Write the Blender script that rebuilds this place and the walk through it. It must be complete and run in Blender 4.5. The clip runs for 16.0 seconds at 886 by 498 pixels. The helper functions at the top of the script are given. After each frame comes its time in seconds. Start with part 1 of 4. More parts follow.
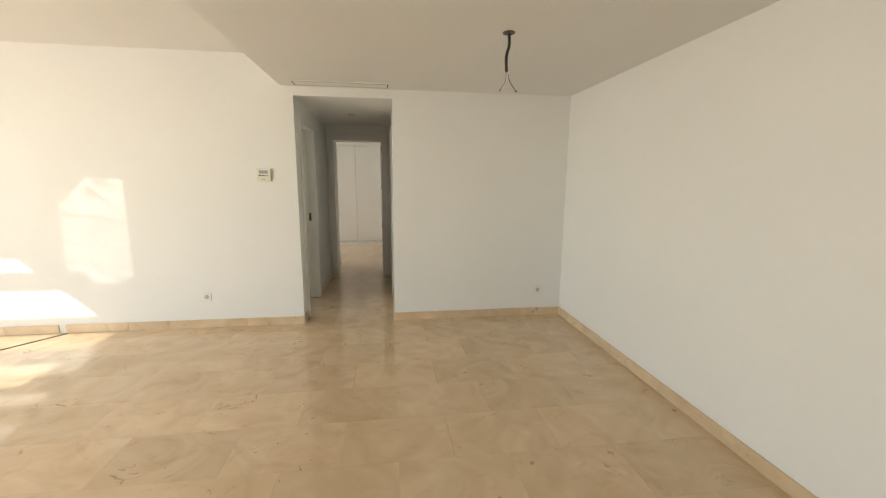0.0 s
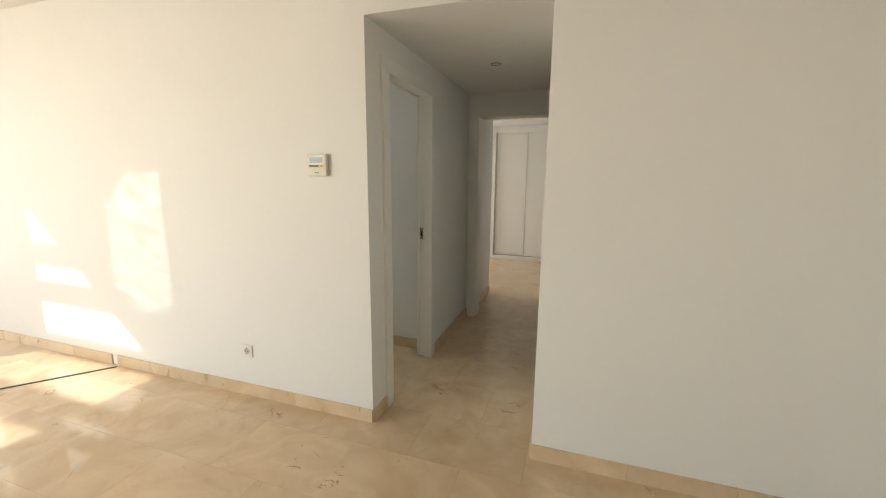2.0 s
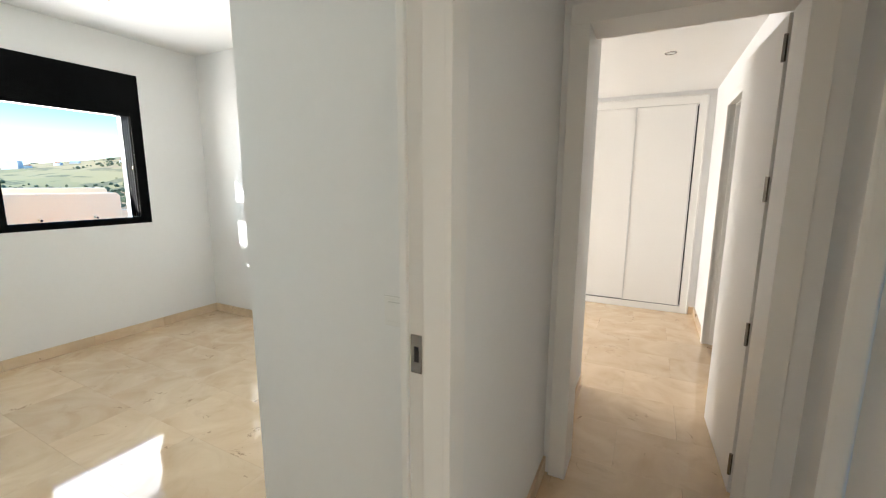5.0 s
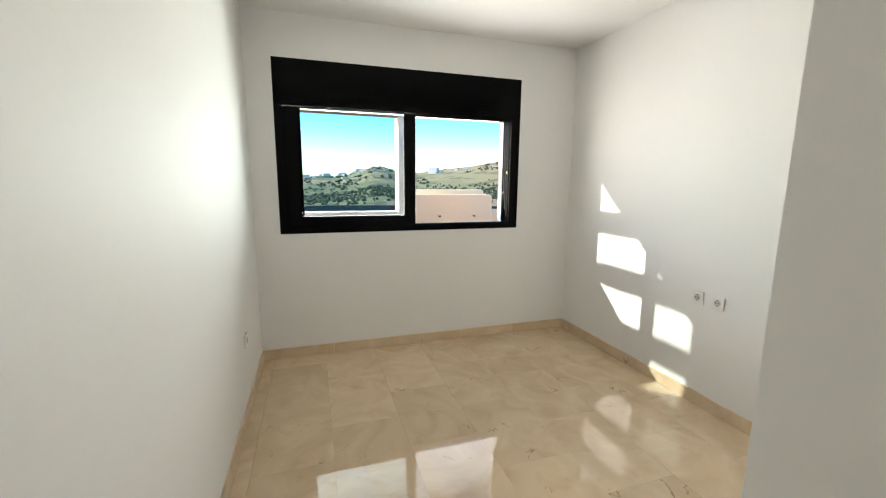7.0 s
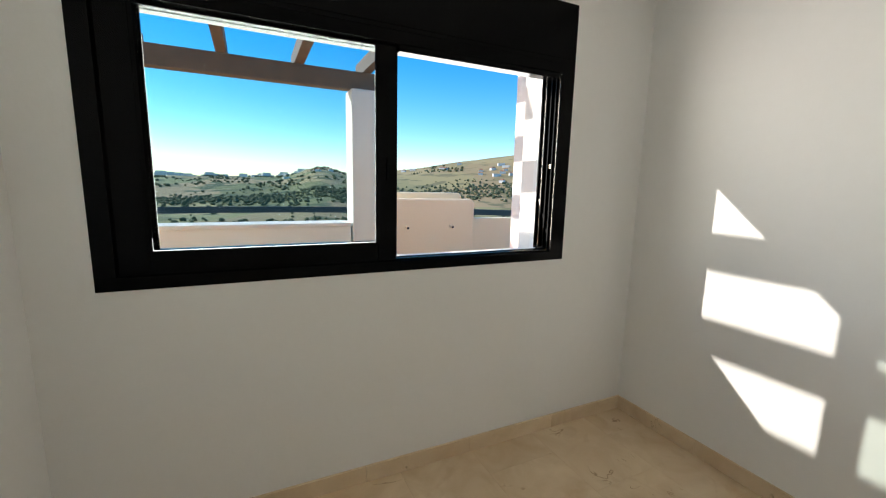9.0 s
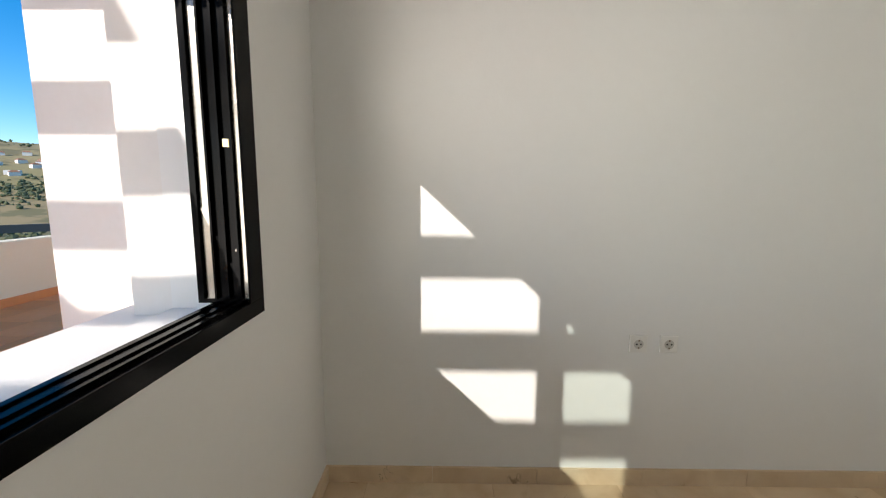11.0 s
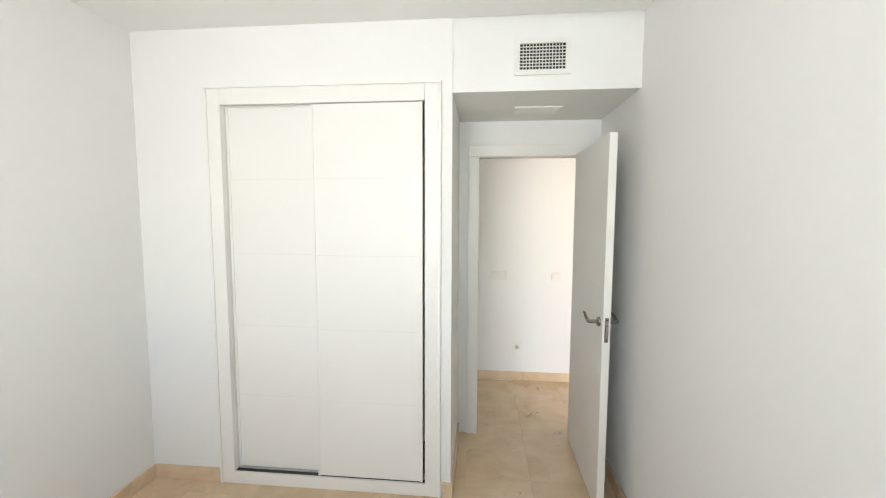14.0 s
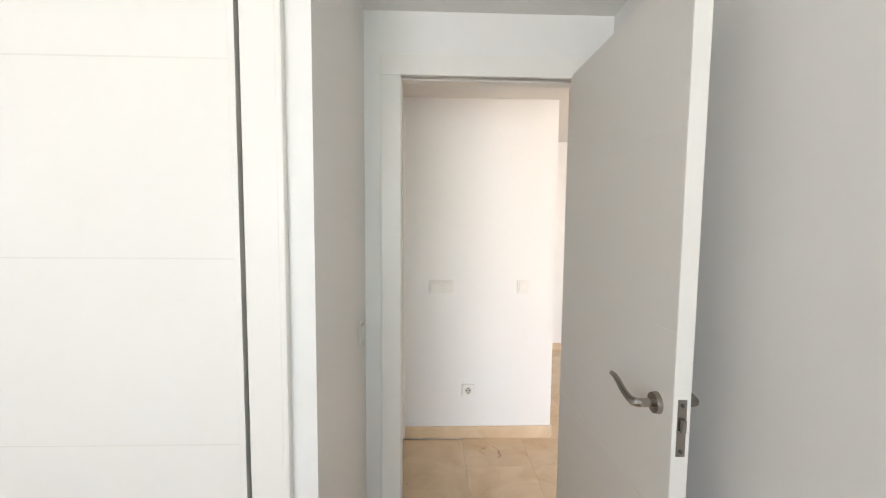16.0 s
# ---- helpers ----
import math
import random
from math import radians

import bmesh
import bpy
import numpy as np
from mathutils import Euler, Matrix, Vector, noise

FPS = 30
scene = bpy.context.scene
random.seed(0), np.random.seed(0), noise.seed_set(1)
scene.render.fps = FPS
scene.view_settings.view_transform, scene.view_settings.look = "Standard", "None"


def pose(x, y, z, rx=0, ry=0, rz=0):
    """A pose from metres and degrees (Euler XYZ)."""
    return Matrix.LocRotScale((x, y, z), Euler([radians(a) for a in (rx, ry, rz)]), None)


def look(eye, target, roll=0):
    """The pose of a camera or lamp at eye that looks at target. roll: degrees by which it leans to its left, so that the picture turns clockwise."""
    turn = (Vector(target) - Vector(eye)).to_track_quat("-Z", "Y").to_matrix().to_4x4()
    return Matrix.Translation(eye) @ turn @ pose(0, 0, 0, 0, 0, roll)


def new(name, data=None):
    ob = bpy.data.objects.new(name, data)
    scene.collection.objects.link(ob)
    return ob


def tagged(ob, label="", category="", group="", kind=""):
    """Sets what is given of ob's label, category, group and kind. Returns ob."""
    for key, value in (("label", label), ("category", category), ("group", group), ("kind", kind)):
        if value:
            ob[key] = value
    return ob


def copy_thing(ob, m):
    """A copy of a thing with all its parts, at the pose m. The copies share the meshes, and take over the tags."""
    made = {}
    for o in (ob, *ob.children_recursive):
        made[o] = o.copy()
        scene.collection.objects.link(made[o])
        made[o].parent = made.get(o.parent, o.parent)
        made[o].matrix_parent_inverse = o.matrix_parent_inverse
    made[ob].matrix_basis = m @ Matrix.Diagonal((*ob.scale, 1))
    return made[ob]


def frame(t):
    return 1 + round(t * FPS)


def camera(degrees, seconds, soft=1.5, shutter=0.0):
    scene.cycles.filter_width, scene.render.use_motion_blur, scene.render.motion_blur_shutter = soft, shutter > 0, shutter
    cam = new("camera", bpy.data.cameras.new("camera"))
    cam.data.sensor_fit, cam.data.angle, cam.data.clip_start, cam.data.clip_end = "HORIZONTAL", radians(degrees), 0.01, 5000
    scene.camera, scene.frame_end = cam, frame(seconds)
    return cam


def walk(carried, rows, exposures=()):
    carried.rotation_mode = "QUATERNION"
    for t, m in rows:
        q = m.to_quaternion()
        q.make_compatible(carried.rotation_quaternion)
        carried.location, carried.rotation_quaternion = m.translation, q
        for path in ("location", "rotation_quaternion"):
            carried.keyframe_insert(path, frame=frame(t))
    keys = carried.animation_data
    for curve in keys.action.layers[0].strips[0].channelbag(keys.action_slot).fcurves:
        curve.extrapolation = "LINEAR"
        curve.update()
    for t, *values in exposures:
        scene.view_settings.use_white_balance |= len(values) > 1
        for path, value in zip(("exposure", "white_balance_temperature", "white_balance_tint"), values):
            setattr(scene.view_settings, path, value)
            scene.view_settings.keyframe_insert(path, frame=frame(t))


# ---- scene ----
PATH = [
    (0, (0.863, -4.108, 1.462), (1.132, -2.155, 1.125), 0.4),
    (0.5, (0.99, -3.635, 1.428), (1.096, -1.663, 1.113), 0.2),
    (1, (1.088, -3.107, 1.42), (0.892, -1.143, 1.099), 0.2),
    (1.5, (1.141, -2.541, 1.432), (0.716, -0.614, 1.107), 0.2),
    (2, (1.087, -1.933, 1.438), (0.452, -0.069, 1.089), 0.5),
    (2.5, (1.011, -1.407, 1.409), (0.282, 0.426, 1.078), 0.1),
    (3, (0.895, -0.981, 1.415), (0.155, 0.845, 1.074), 0.6),
    (3.2, (0.798, -0.808, 1.404), (0.101, 1.037, 1.072), 0.4),
    (5.3, (0.32, 0.288, 1.386), (-0.689, 1.986, 1.073), 0.2),
    (5.5, (0.279, 0.323, 1.386), (-0.928, 1.887, 1.073), 0.3),
    (6, (0.085, 0.393, 1.407), (-1.494, 1.576, 1.079), 0.5),
    (6.5, (-0.179, 0.437, 1.41), (-1.964, 1.276, 1.082), 0.5),
    (7, (-0.453, 0.545, 1.426), (-2.33, 1.153, 1.099), 0.5),
    (7.5, (-0.755, 0.656, 1.437), (-2.667, 1.14, 1.107), 0.5),
    (8, (-1.133, 0.701, 1.458), (-3.042, 1.196, 1.125), 0.6),
    (8.2, (-1.296, 0.73, 1.453), (-3.2, 1.244, 1.119), 0.6),
    (10.3, (-3.09, 0.951, 1.349), (-4.034, 2.696, 1.095), 1.0),
    (10.5, (-3.128, 1.011, 1.351), (-3.857, 2.856, 1.094), 0.5),
    (11, (-3.226, 1.122, 1.385), (-3.244, 3.103, 1.11), 0.3),
    (11.5, (-3.263, 1.148, 1.402), (-2.491, 2.971, 1.121), 0.2),
    (12, (-3.149, 1.104, 1.435), (-1.86, 2.605, 1.141), -0.0),
    (12.5, (-3.062, 1.03, 1.463), (-1.421, 2.132, 1.159), -0.1),
    (13, (-3.002, 0.954, 1.508), (-1.164, 1.676, 1.196), -0.1),
    (13.5, (-2.985, 0.922, 1.581), (-1.041, 1.297, 1.302), 0.1),
    (14, (-2.964, 0.918, 1.609), (-0.98, 1.106, 1.441), 0.2),
    (14.5, (-2.824, 0.913, 1.575), (-0.831, 0.985, 1.423), 0.3),
    (15, (-2.533, 0.883, 1.525), (-0.539, 0.896, 1.374), 0.4),
    (15.5, (-2.164, 0.885, 1.483), (-0.169, 0.856, 1.337), 0.6),
    (16, (-1.685, 0.821, 1.472), (0.308, 0.756, 1.322), 0.5),
]
EXPOSURE = [(0.0, 0.22, 6550, 6), (1.0, 0.26, 6550, 6), (2.4, 0.26, 6550, 7), (3.2, 0.55, 6350, 8), (5.3, 1.3, 6050, 10), (6.0, 1.2, 6300, 13), (7.0, 0.84, 6450, 10), (8.2, 0.52, 6400, 9), (10.3, 0.12, 6800, 14), (11.0, 0.15, 6600, 13), (11.6, 0.42, 6400, 11), (12.1, 0.42, 6400, 13), (12.5, 0.65, 6250, 12), (13.0, 0.98, 6300, 13), (13.5, 1.02, 6250, 12), (14.0, 1.02, 6200, 13), (15.5, 1.02, 6200, 15), (16.0, 1.02, 6200, 16)]
cam = camera(95.5, 16.0, soft=1.2)
walk(cam, [(t, look(eye, target, roll)) for t, eye, target, roll in PATH], EXPOSURE)

# ---- world and sun ----
SUN_WAY = Vector((0.71, 1.0, -0.66)).normalized()   # the way the light travels
world = bpy.data.worlds.new("sky")
scene.world = world
world.use_nodes = True
wn = world.node_tree.nodes
sky = wn.new("ShaderNodeTexSky")
sky.sky_type = "NISHITA"
sky.sun_disc = False
sky.sun_elevation = math.asin(-SUN_WAY.z)
sky.sun_rotation = math.atan2(-SUN_WAY.x, -SUN_WAY.y)
sky.air_density, sky.dust_density, sky.ozone_density = 1.0, 0.08, 3.5
sky.altitude = 400
clear = wn.new("ShaderNodeHueSaturation")
clear.inputs["Saturation"].default_value = 1.42
world.node_tree.links.new(sky.outputs[0], clear.inputs["Color"])
world.node_tree.links.new(clear.outputs[0], wn["Background"].inputs[0])
wn["Background"].inputs[1].default_value = 0.2
sun_data = bpy.data.lights.new("sun", "SUN")
sun_data.energy, sun_data.angle, sun_data.color = 5.0, radians(0.5), (1.0, 0.95, 0.86)
sun_lamp = new("sun", sun_data)
sun_lamp.matrix_world = look((0, 0, 0), SUN_WAY)


def daylight(name, place, way, w, h, watts, colour=(0.93, 0.97, 1.0), spread=180):
    """The sky's light in a window's opening."""
    d = bpy.data.lights.new(name, "AREA")
    d.shape, d.size, d.size_y, d.energy, d.color = "RECTANGLE", w, h, watts, colour
    d.spread = radians(spread)
    ob = new(name, d)
    ob.matrix_world = look(place, Vector(place) + Vector(way))
    return ob


daylight("bedroom_window_light", (-4.02, 1.32, 1.55), (1, 0, 0.46), 2.0, 0.95, 35, (1.0, 0.965, 0.905), 140)
daylight("far_window_light", (-3.90, 4.1, 1.25), (1, 0, -0.1), 1.5, 1.7, 54, (1.0, 0.97, 0.92))
daylight("living_window_light", (-4.5, -3.2, 1.3), (1, 0.35, 0), 5.6, 2.4, 155, (1.0, 0.965, 0.85))


# ---- materials ----
def material(name, colour, rough=0.5, metal=0.0, colour2=None, scale=3.0, detail_scale=40.0, bump=0.0, bump_scale=60.0, spread=0.0, rough_spread=0.05, coat=0.0, spec=0.5):
    """A surface with large, soft variation between two colours, fine grain, relief and a shade of its own for each piece."""
    m = bpy.data.materials.new(name)
    m.use_nodes = True
    nt = m.node_tree
    n, link = nt.nodes, nt.links.new
    p = n["Principled BSDF"]
    p.inputs["Metallic"].default_value = metal
    p.inputs["Coat Weight"].default_value = coat
    p.inputs["Specular IOR Level"].default_value = spec
    geo = n.new("ShaderNodeNewGeometry")
    large = n.new("ShaderNodeTexNoise")
    large.inputs["Scale"].default_value = scale
    large.inputs["Detail"].default_value = 4
    fine = n.new("ShaderNodeTexNoise")
    fine.inputs["Scale"].default_value = detail_scale
    fine.inputs["Detail"].default_value = 5
    link(geo.outputs["Position"], large.inputs["Vector"])
    link(geo.outputs["Position"], fine.inputs["Vector"])
    mix = n.new("ShaderNodeMix")
    mix.data_type = "RGBA"
    c2 = colour2 or tuple(c * 0.93 for c in colour)
    mix.inputs["A"].default_value = (*colour, 1)
    mix.inputs["B"].default_value = (*c2, 1)
    add = n.new("ShaderNodeMath")
    add.operation = "MULTIPLY_ADD"
    link(fine.outputs["Fac"], add.inputs[0])
    add.inputs[1].default_value = 0.4
    link(large.outputs["Fac"], add.inputs[2])
    ramp = n.new("ShaderNodeMapRange")
    ramp.inputs["From Min"].default_value, ramp.inputs["From Max"].default_value = 0.5, 0.95
    link(add.outputs[0], ramp.inputs["Value"])
    link(ramp.outputs[0], mix.inputs["Factor"])
    out = mix.outputs["Result"]
    if spread:
        info = n.new("ShaderNodeObjectInfo")
        hsv = n.new("ShaderNodeHueSaturation")
        mr = n.new("ShaderNodeMapRange")
        mr.inputs["To Min"].default_value, mr.inputs["To Max"].default_value = 1 - spread, 1 + spread
        link(info.outputs["Random"], mr.inputs["Value"])
        link(mr.outputs[0], hsv.inputs["Value"])
        link(out, hsv.inputs["Color"])
        out = hsv.outputs[0]
    link(out, p.inputs["Base Color"])
    rr = n.new("ShaderNodeMapRange")
    rr.inputs["To Min"].default_value, rr.inputs["To Max"].default_value = max(0.01, rough - rough_spread), rough + rough_spread
    link(large.outputs["Fac"], rr.inputs["Value"])
    link(rr.outputs[0], p.inputs["Roughness"])
    if bump:
        relief = n.new("ShaderNodeTexNoise")
        relief.inputs["Scale"].default_value = bump_scale
        relief.inputs["Detail"].default_value = 3
        link(geo.outputs["Position"], relief.inputs["Vector"])
        b = n.new("ShaderNodeBump")
        b.inputs["Strength"].default_value = 0.35
        b.inputs["Distance"].default_value = bump
        link(relief.outputs["Fac"], b.inputs["Height"])
        link(b.outputs[0], p.inputs["Normal"])
    return m


def marble(name, rough):
    """Polished cream marble: clouds, drifting veins, small rusty flecks, and a shade of its own for each slab."""
    m = bpy.data.materials.new(name)
    m.use_nodes = True
    nt = m.node_tree
    n, link = nt.nodes, nt.links.new
    p = n["Principled BSDF"]
    geo, info = n.new("ShaderNodeNewGeometry"), n.new("ShaderNodeObjectInfo")
    shift = n.new("ShaderNodeVectorMath")
    shift.operation = "MULTIPLY_ADD"
    comb = n.new("ShaderNodeCombineXYZ")
    for i in range(3):
        link(info.outputs["Random"], comb.inputs[i])
    link(comb.outputs[0], shift.inputs[0])
    shift.inputs[1].default_value = (37.0, 61.0, 13.0)
    link(geo.outputs["Position"], shift.inputs[2])
    cloud = n.new("ShaderNodeTexNoise")
    cloud.inputs["Scale"].default_value, cloud.inputs["Detail"].default_value, cloud.inputs["Distortion"].default_value = 2.6, 7, 1.9
    link(shift.outputs[0], cloud.inputs["Vector"])
    ramp = n.new("ShaderNodeValToRGB")
    ramp.color_ramp.elements[0].position, ramp.color_ramp.elements[0].color = 0.24, (0.58, 0.42, 0.265, 1)
    ramp.color_ramp.elements[1].position, ramp.color_ramp.elements[1].color = 0.76, (0.73, 0.58, 0.40, 1)
    link(cloud.outputs["Fac"], ramp.inputs[0])
    vein = n.new("ShaderNodeTexNoise")
    vein.inputs["Scale"].default_value, vein.inputs["Detail"].default_value, vein.inputs["Distortion"].default_value = 2.7, 9, 2.2
    link(shift.outputs[0], vein.inputs["Vector"])
    band = n.new("ShaderNodeMath")
    band.operation = "SUBTRACT"
    band.inputs[1].default_value = 0.5
    link(vein.outputs["Fac"], band.inputs[0])
    absn = n.new("ShaderNodeMath")
    absn.operation = "ABSOLUTE"
    link(band.outputs[0], absn.inputs[0])
    thin = n.new("ShaderNodeMapRange")
    thin.inputs["From Min"].default_value, thin.inputs["From Max"].default_value = 0.0, 0.011
    thin.inputs["To Min"].default_value, thin.inputs["To Max"].default_value = 0.75, 0.0
    link(absn.outputs[0], thin.inputs["Value"])
    patch = n.new("ShaderNodeTexNoise")
    patch.inputs["Scale"].default_value, patch.inputs["Detail"].default_value = 4.2, 3
    link(shift.outputs[0], patch.inputs["Vector"])
    some = n.new("ShaderNodeMapRange")
    some.inputs["From Min"].default_value, some.inputs["From Max"].default_value = 0.62, 0.67
    some.inputs["To Min"].default_value = 0.03
    link(patch.outputs["Fac"], some.inputs["Value"])
    crack = n.new("ShaderNodeMath")
    crack.operation = "MULTIPLY"
    link(thin.outputs[0], crack.inputs[0])
    link(some.outputs[0], crack.inputs[1])
    fleck = n.new("ShaderNodeTexNoise")
    fleck.inputs["Scale"].default_value, fleck.inputs["Detail"].default_value = 17.0, 3
    link(shift.outputs[0], fleck.inputs["Vector"])
    fr = n.new("ShaderNodeMapRange")
    fr.inputs["From Min"].default_value, fr.inputs["From Max"].default_value = 0.735, 0.755
    fr.inputs["To Max"].default_value = 0.5
    link(fleck.outputs["Fac"], fr.inputs["Value"])
    smudge = n.new("ShaderNodeTexNoise")
    smudge.inputs["Scale"].default_value, smudge.inputs["Detail"].default_value, smudge.inputs["Distortion"].default_value = 3.2, 6, 2.6
    link(shift.outputs[0], smudge.inputs["Vector"])
    soft = n.new("ShaderNodeMapRange")
    soft.inputs["From Min"].default_value, soft.inputs["From Max"].default_value = 0.585, 0.70
    soft.inputs["To Max"].default_value = 0.2
    link(smudge.outputs["Fac"], soft.inputs["Value"])
    mixs = n.new("ShaderNodeMix")
    mixs.data_type = "RGBA"
    link(soft.outputs[0], mixs.inputs["Factor"])
    link(ramp.outputs[0], mixs.inputs["A"])
    mixs.inputs["B"].default_value = (0.42, 0.27, 0.155, 1)
    mixv = n.new("ShaderNodeMix")
    mixv.data_type = "RGBA"
    link(crack.outputs[0], mixv.inputs["Factor"])
    link(mixs.outputs["Result"], mixv.inputs["A"])
    mixv.inputs["B"].default_value = (0.17, 0.085, 0.042, 1)
    mixf = n.new("ShaderNodeMix")
    mixf.data_type = "RGBA"
    link(fr.outputs[0], mixf.inputs["Factor"])
    link(mixv.outputs["Result"], mixf.inputs["A"])
    mixf.inputs["B"].default_value = (0.22, 0.14, 0.08, 1)
    hsv = n.new("ShaderNodeHueSaturation")
    mr = n.new("ShaderNodeMapRange")
    mr.inputs["To Min"].default_value, mr.inputs["To Max"].default_value = 0.93, 1.05
    link(info.outputs["Random"], mr.inputs["Value"])
    link(mr.outputs[0], hsv.inputs["Value"])
    link(mixf.outputs["Result"], hsv.inputs["Color"])
    link(hsv.outputs[0], p.inputs["Base Color"])
    p.inputs["Specular IOR Level"].default_value = 0.5
    rr = n.new("ShaderNodeMapRange")
    rr.inputs["To Min"].default_value, rr.inputs["To Max"].default_value = rough * 0.7, rough * 1.4
    link(cloud.outputs["Fac"], rr.inputs["Value"])
    link(rr.outputs[0], p.inputs["Roughness"])
    wave = n.new("ShaderNodeTexNoise")
    wave.inputs["Scale"].default_value = 5.0
    link(shift.outputs[0], wave.inputs["Vector"])
    b = n.new("ShaderNodeBump")
    b.inputs["Strength"].default_value, b.inputs["Distance"].default_value = 0.2, 0.0007
    link(wave.outputs["Fac"], b.inputs["Height"])
    link(b.outputs[0], p.inputs["Normal"])
    return m


def clear_glass(name, tint):
    m = bpy.data.materials.new(name)
    m.use_nodes = True
    n, link = m.node_tree.nodes, m.node_tree.links.new
    n.remove(n["Principled BSDF"])
    tr, gl, fres, mx = n.new("ShaderNodeBsdfTransparent"), n.new("ShaderNodeBsdfGlossy"), n.new("ShaderNodeLayerWeight"), n.new("ShaderNodeMixShader")
    tr.inputs[0].default_value = (*tint, 1)
    gl.inputs["Roughness"].default_value = 0.01
    fres.inputs[0].default_value = 0.12
    link(fres.outputs["Fresnel"], mx.inputs[0])
    link(tr.outputs[0], mx.inputs[1])
    link(gl.outputs[0], mx.inputs[2])
    link(mx.outputs[0], n["Material Output"].inputs[0])
    return m


WALL = material("white_wall_paint", (0.80, 0.79, 0.772), 0.62, colour2=(0.775, 0.763, 0.742), scale=0.9, detail_scale=25, bump=0.0012, bump_scale=70)
CEIL = material("white_ceiling_paint", (0.80, 0.79, 0.77), 0.75, colour2=(0.78, 0.768, 0.745), scale=0.8, detail_scale=20, bump=0.001, bump_scale=55)
MARBLE = marble("polished_cream_marble", 0.045)
SKIRT = marble("cream_marble_skirting", 0.3)
GROUT = material("cream_grout", (0.50, 0.38, 0.25), 0.8, scale=6)
LACQUER = material("white_lacquer", (0.80, 0.78, 0.745), 0.4, colour2=(0.785, 0.762, 0.722), scale=1.5, bump=0.0003, bump_scale=20, spec=0.36)
ALUMINIUM = material("satin_aluminium", (0.66, 0.65, 0.63), 0.5, metal=0.35, scale=8)
PLASTIC = material("white_plastic", (0.80, 0.78, 0.74), 0.3, scale=8)
IVORY = material("ivory_plastic", (0.72, 0.69, 0.58), 0.4, scale=8)
# near-black painted in for the shade inside holes and gaps
DARK = material("hollow_shade", (0.02, 0.02, 0.02), 0.7)
BLACK = material("black_aluminium", (0.0012, 0.0013, 0.0015), 0.17, scale=6, bump=0.0001, bump_scale=300, spec=0.06)
# rubber on the cables; also the painted shade under the wardrobe doors
RUBBER_AND_GAP = material("black_rubber_and_gap_shade", (0.02, 0.02, 0.02), 0.6)
STEEL = material("brushed_steel", (0.34, 0.315, 0.285), 0.25, metal=1.0, scale=10)
BRASS = material("brass_latch", (0.75, 0.55, 0.30), 0.3, metal=1.0)
COPPER = material("copper_wire", (0.55, 0.33, 0.18), 0.4, metal=1.0)
GREYDARK = material("dark_grey_metal", (0.10, 0.10, 0.10), 0.5, metal=0.6)
SCREEN = material("grey_lcd", (0.30, 0.36, 0.38), 0.15)
AMBER = material("amber_button", (0.75, 0.36, 0.06), 0.4)
GLASS = clear_glass("window_glass", (0.93, 0.965, 0.955))


def ripple_mask(name):
    """Clearness that drifts in ripples, added to pattern a patch of light."""
    m = bpy.data.materials.new(name)
    m.use_nodes = True
    n, link = m.node_tree.nodes, m.node_tree.links.new
    n.remove(n["Principled BSDF"])
    tr, gl, mx = n.new("ShaderNodeBsdfTransparent"), n.new("ShaderNodeBsdfDiffuse"), n.new("ShaderNodeMixShader")
    geo, wave = n.new("ShaderNodeNewGeometry"), n.new("ShaderNodeTexNoise")
    wave.inputs["Scale"].default_value, wave.inputs["Detail"].default_value, wave.inputs["Distortion"].default_value = 3.0, 4, 2.4
    link(geo.outputs["Position"], wave.inputs["Vector"])
    mr = n.new("ShaderNodeMapRange")
    mr.inputs["From Min"].default_value, mr.inputs["From Max"].default_value = 0.3, 0.68
    mr.inputs["To Min"].default_value, mr.inputs["To Max"].default_value = 0.24, 0.66
    link(wave.outputs["Fac"], mr.inputs["Value"])
    link(mr.outputs[0], tr.inputs[0])
    mx.inputs[0].default_value = 0.12
    link(tr.outputs[0], mx.inputs[1])
    link(gl.outputs[0], mx.inputs[2])
    link(mx.outputs[0], n["Material Output"].inputs[0])
    return m


RIPPLE_MASK = ripple_mask("ripple_mask")
RENDERWALL = material("white_exterior_render", (0.80, 0.77, 0.74), 0.85, colour2=(0.76, 0.73, 0.69), scale=1.2, bump=0.002, bump_scale=90)
PARAPET = material("cream_parapet_paint", (0.93, 0.82, 0.60), 0.85, colour2=(0.91, 0.79, 0.56), scale=1.0, bump=0.002, bump_scale=80, spec=0.15)
TERRACOTTA = material("terracotta_tile", (0.90, 0.38, 0.15), 0.6, colour2=(0.83, 0.33, 0.12), scale=3, spread=0.12, bump=0.001, spec=0.12)
TIMBER = material("dark_brown_timber", (0.15, 0.10, 0.07), 0.65, colour2=(0.10, 0.065, 0.045), scale=8, bump=0.002, bump_scale=30)


# ---- building blocks ----
def block(bm, x0, x1, y0, y1, z0, z1, bevel=0.0):
    """Adds a box, its edges rounded by bevel."""
    v = [bm.verts.new((x, y, z)) for z in (z0, z1) for y in (y0, y1) for x in (x0, x1)]
    faces = [bm.faces.new([v[i] for i in f]) for f in ((0, 2, 3, 1), (4, 5, 7, 6), (0, 1, 5, 4), (2, 6, 7, 3), (0, 4, 6, 2), (1, 3, 7, 5))]
    if bevel:
        edges = {e for f in faces for e in f.edges}
        bmesh.ops.bevel(bm, geom=list(edges), offset=bevel, segments=2, affect="EDGES", profile=0.6)
    return bm


def boxes(*rows, bevel=0.0):
    bm = bmesh.new()
    for r in rows:
        block(bm, *r, bevel=bevel)
    return bm


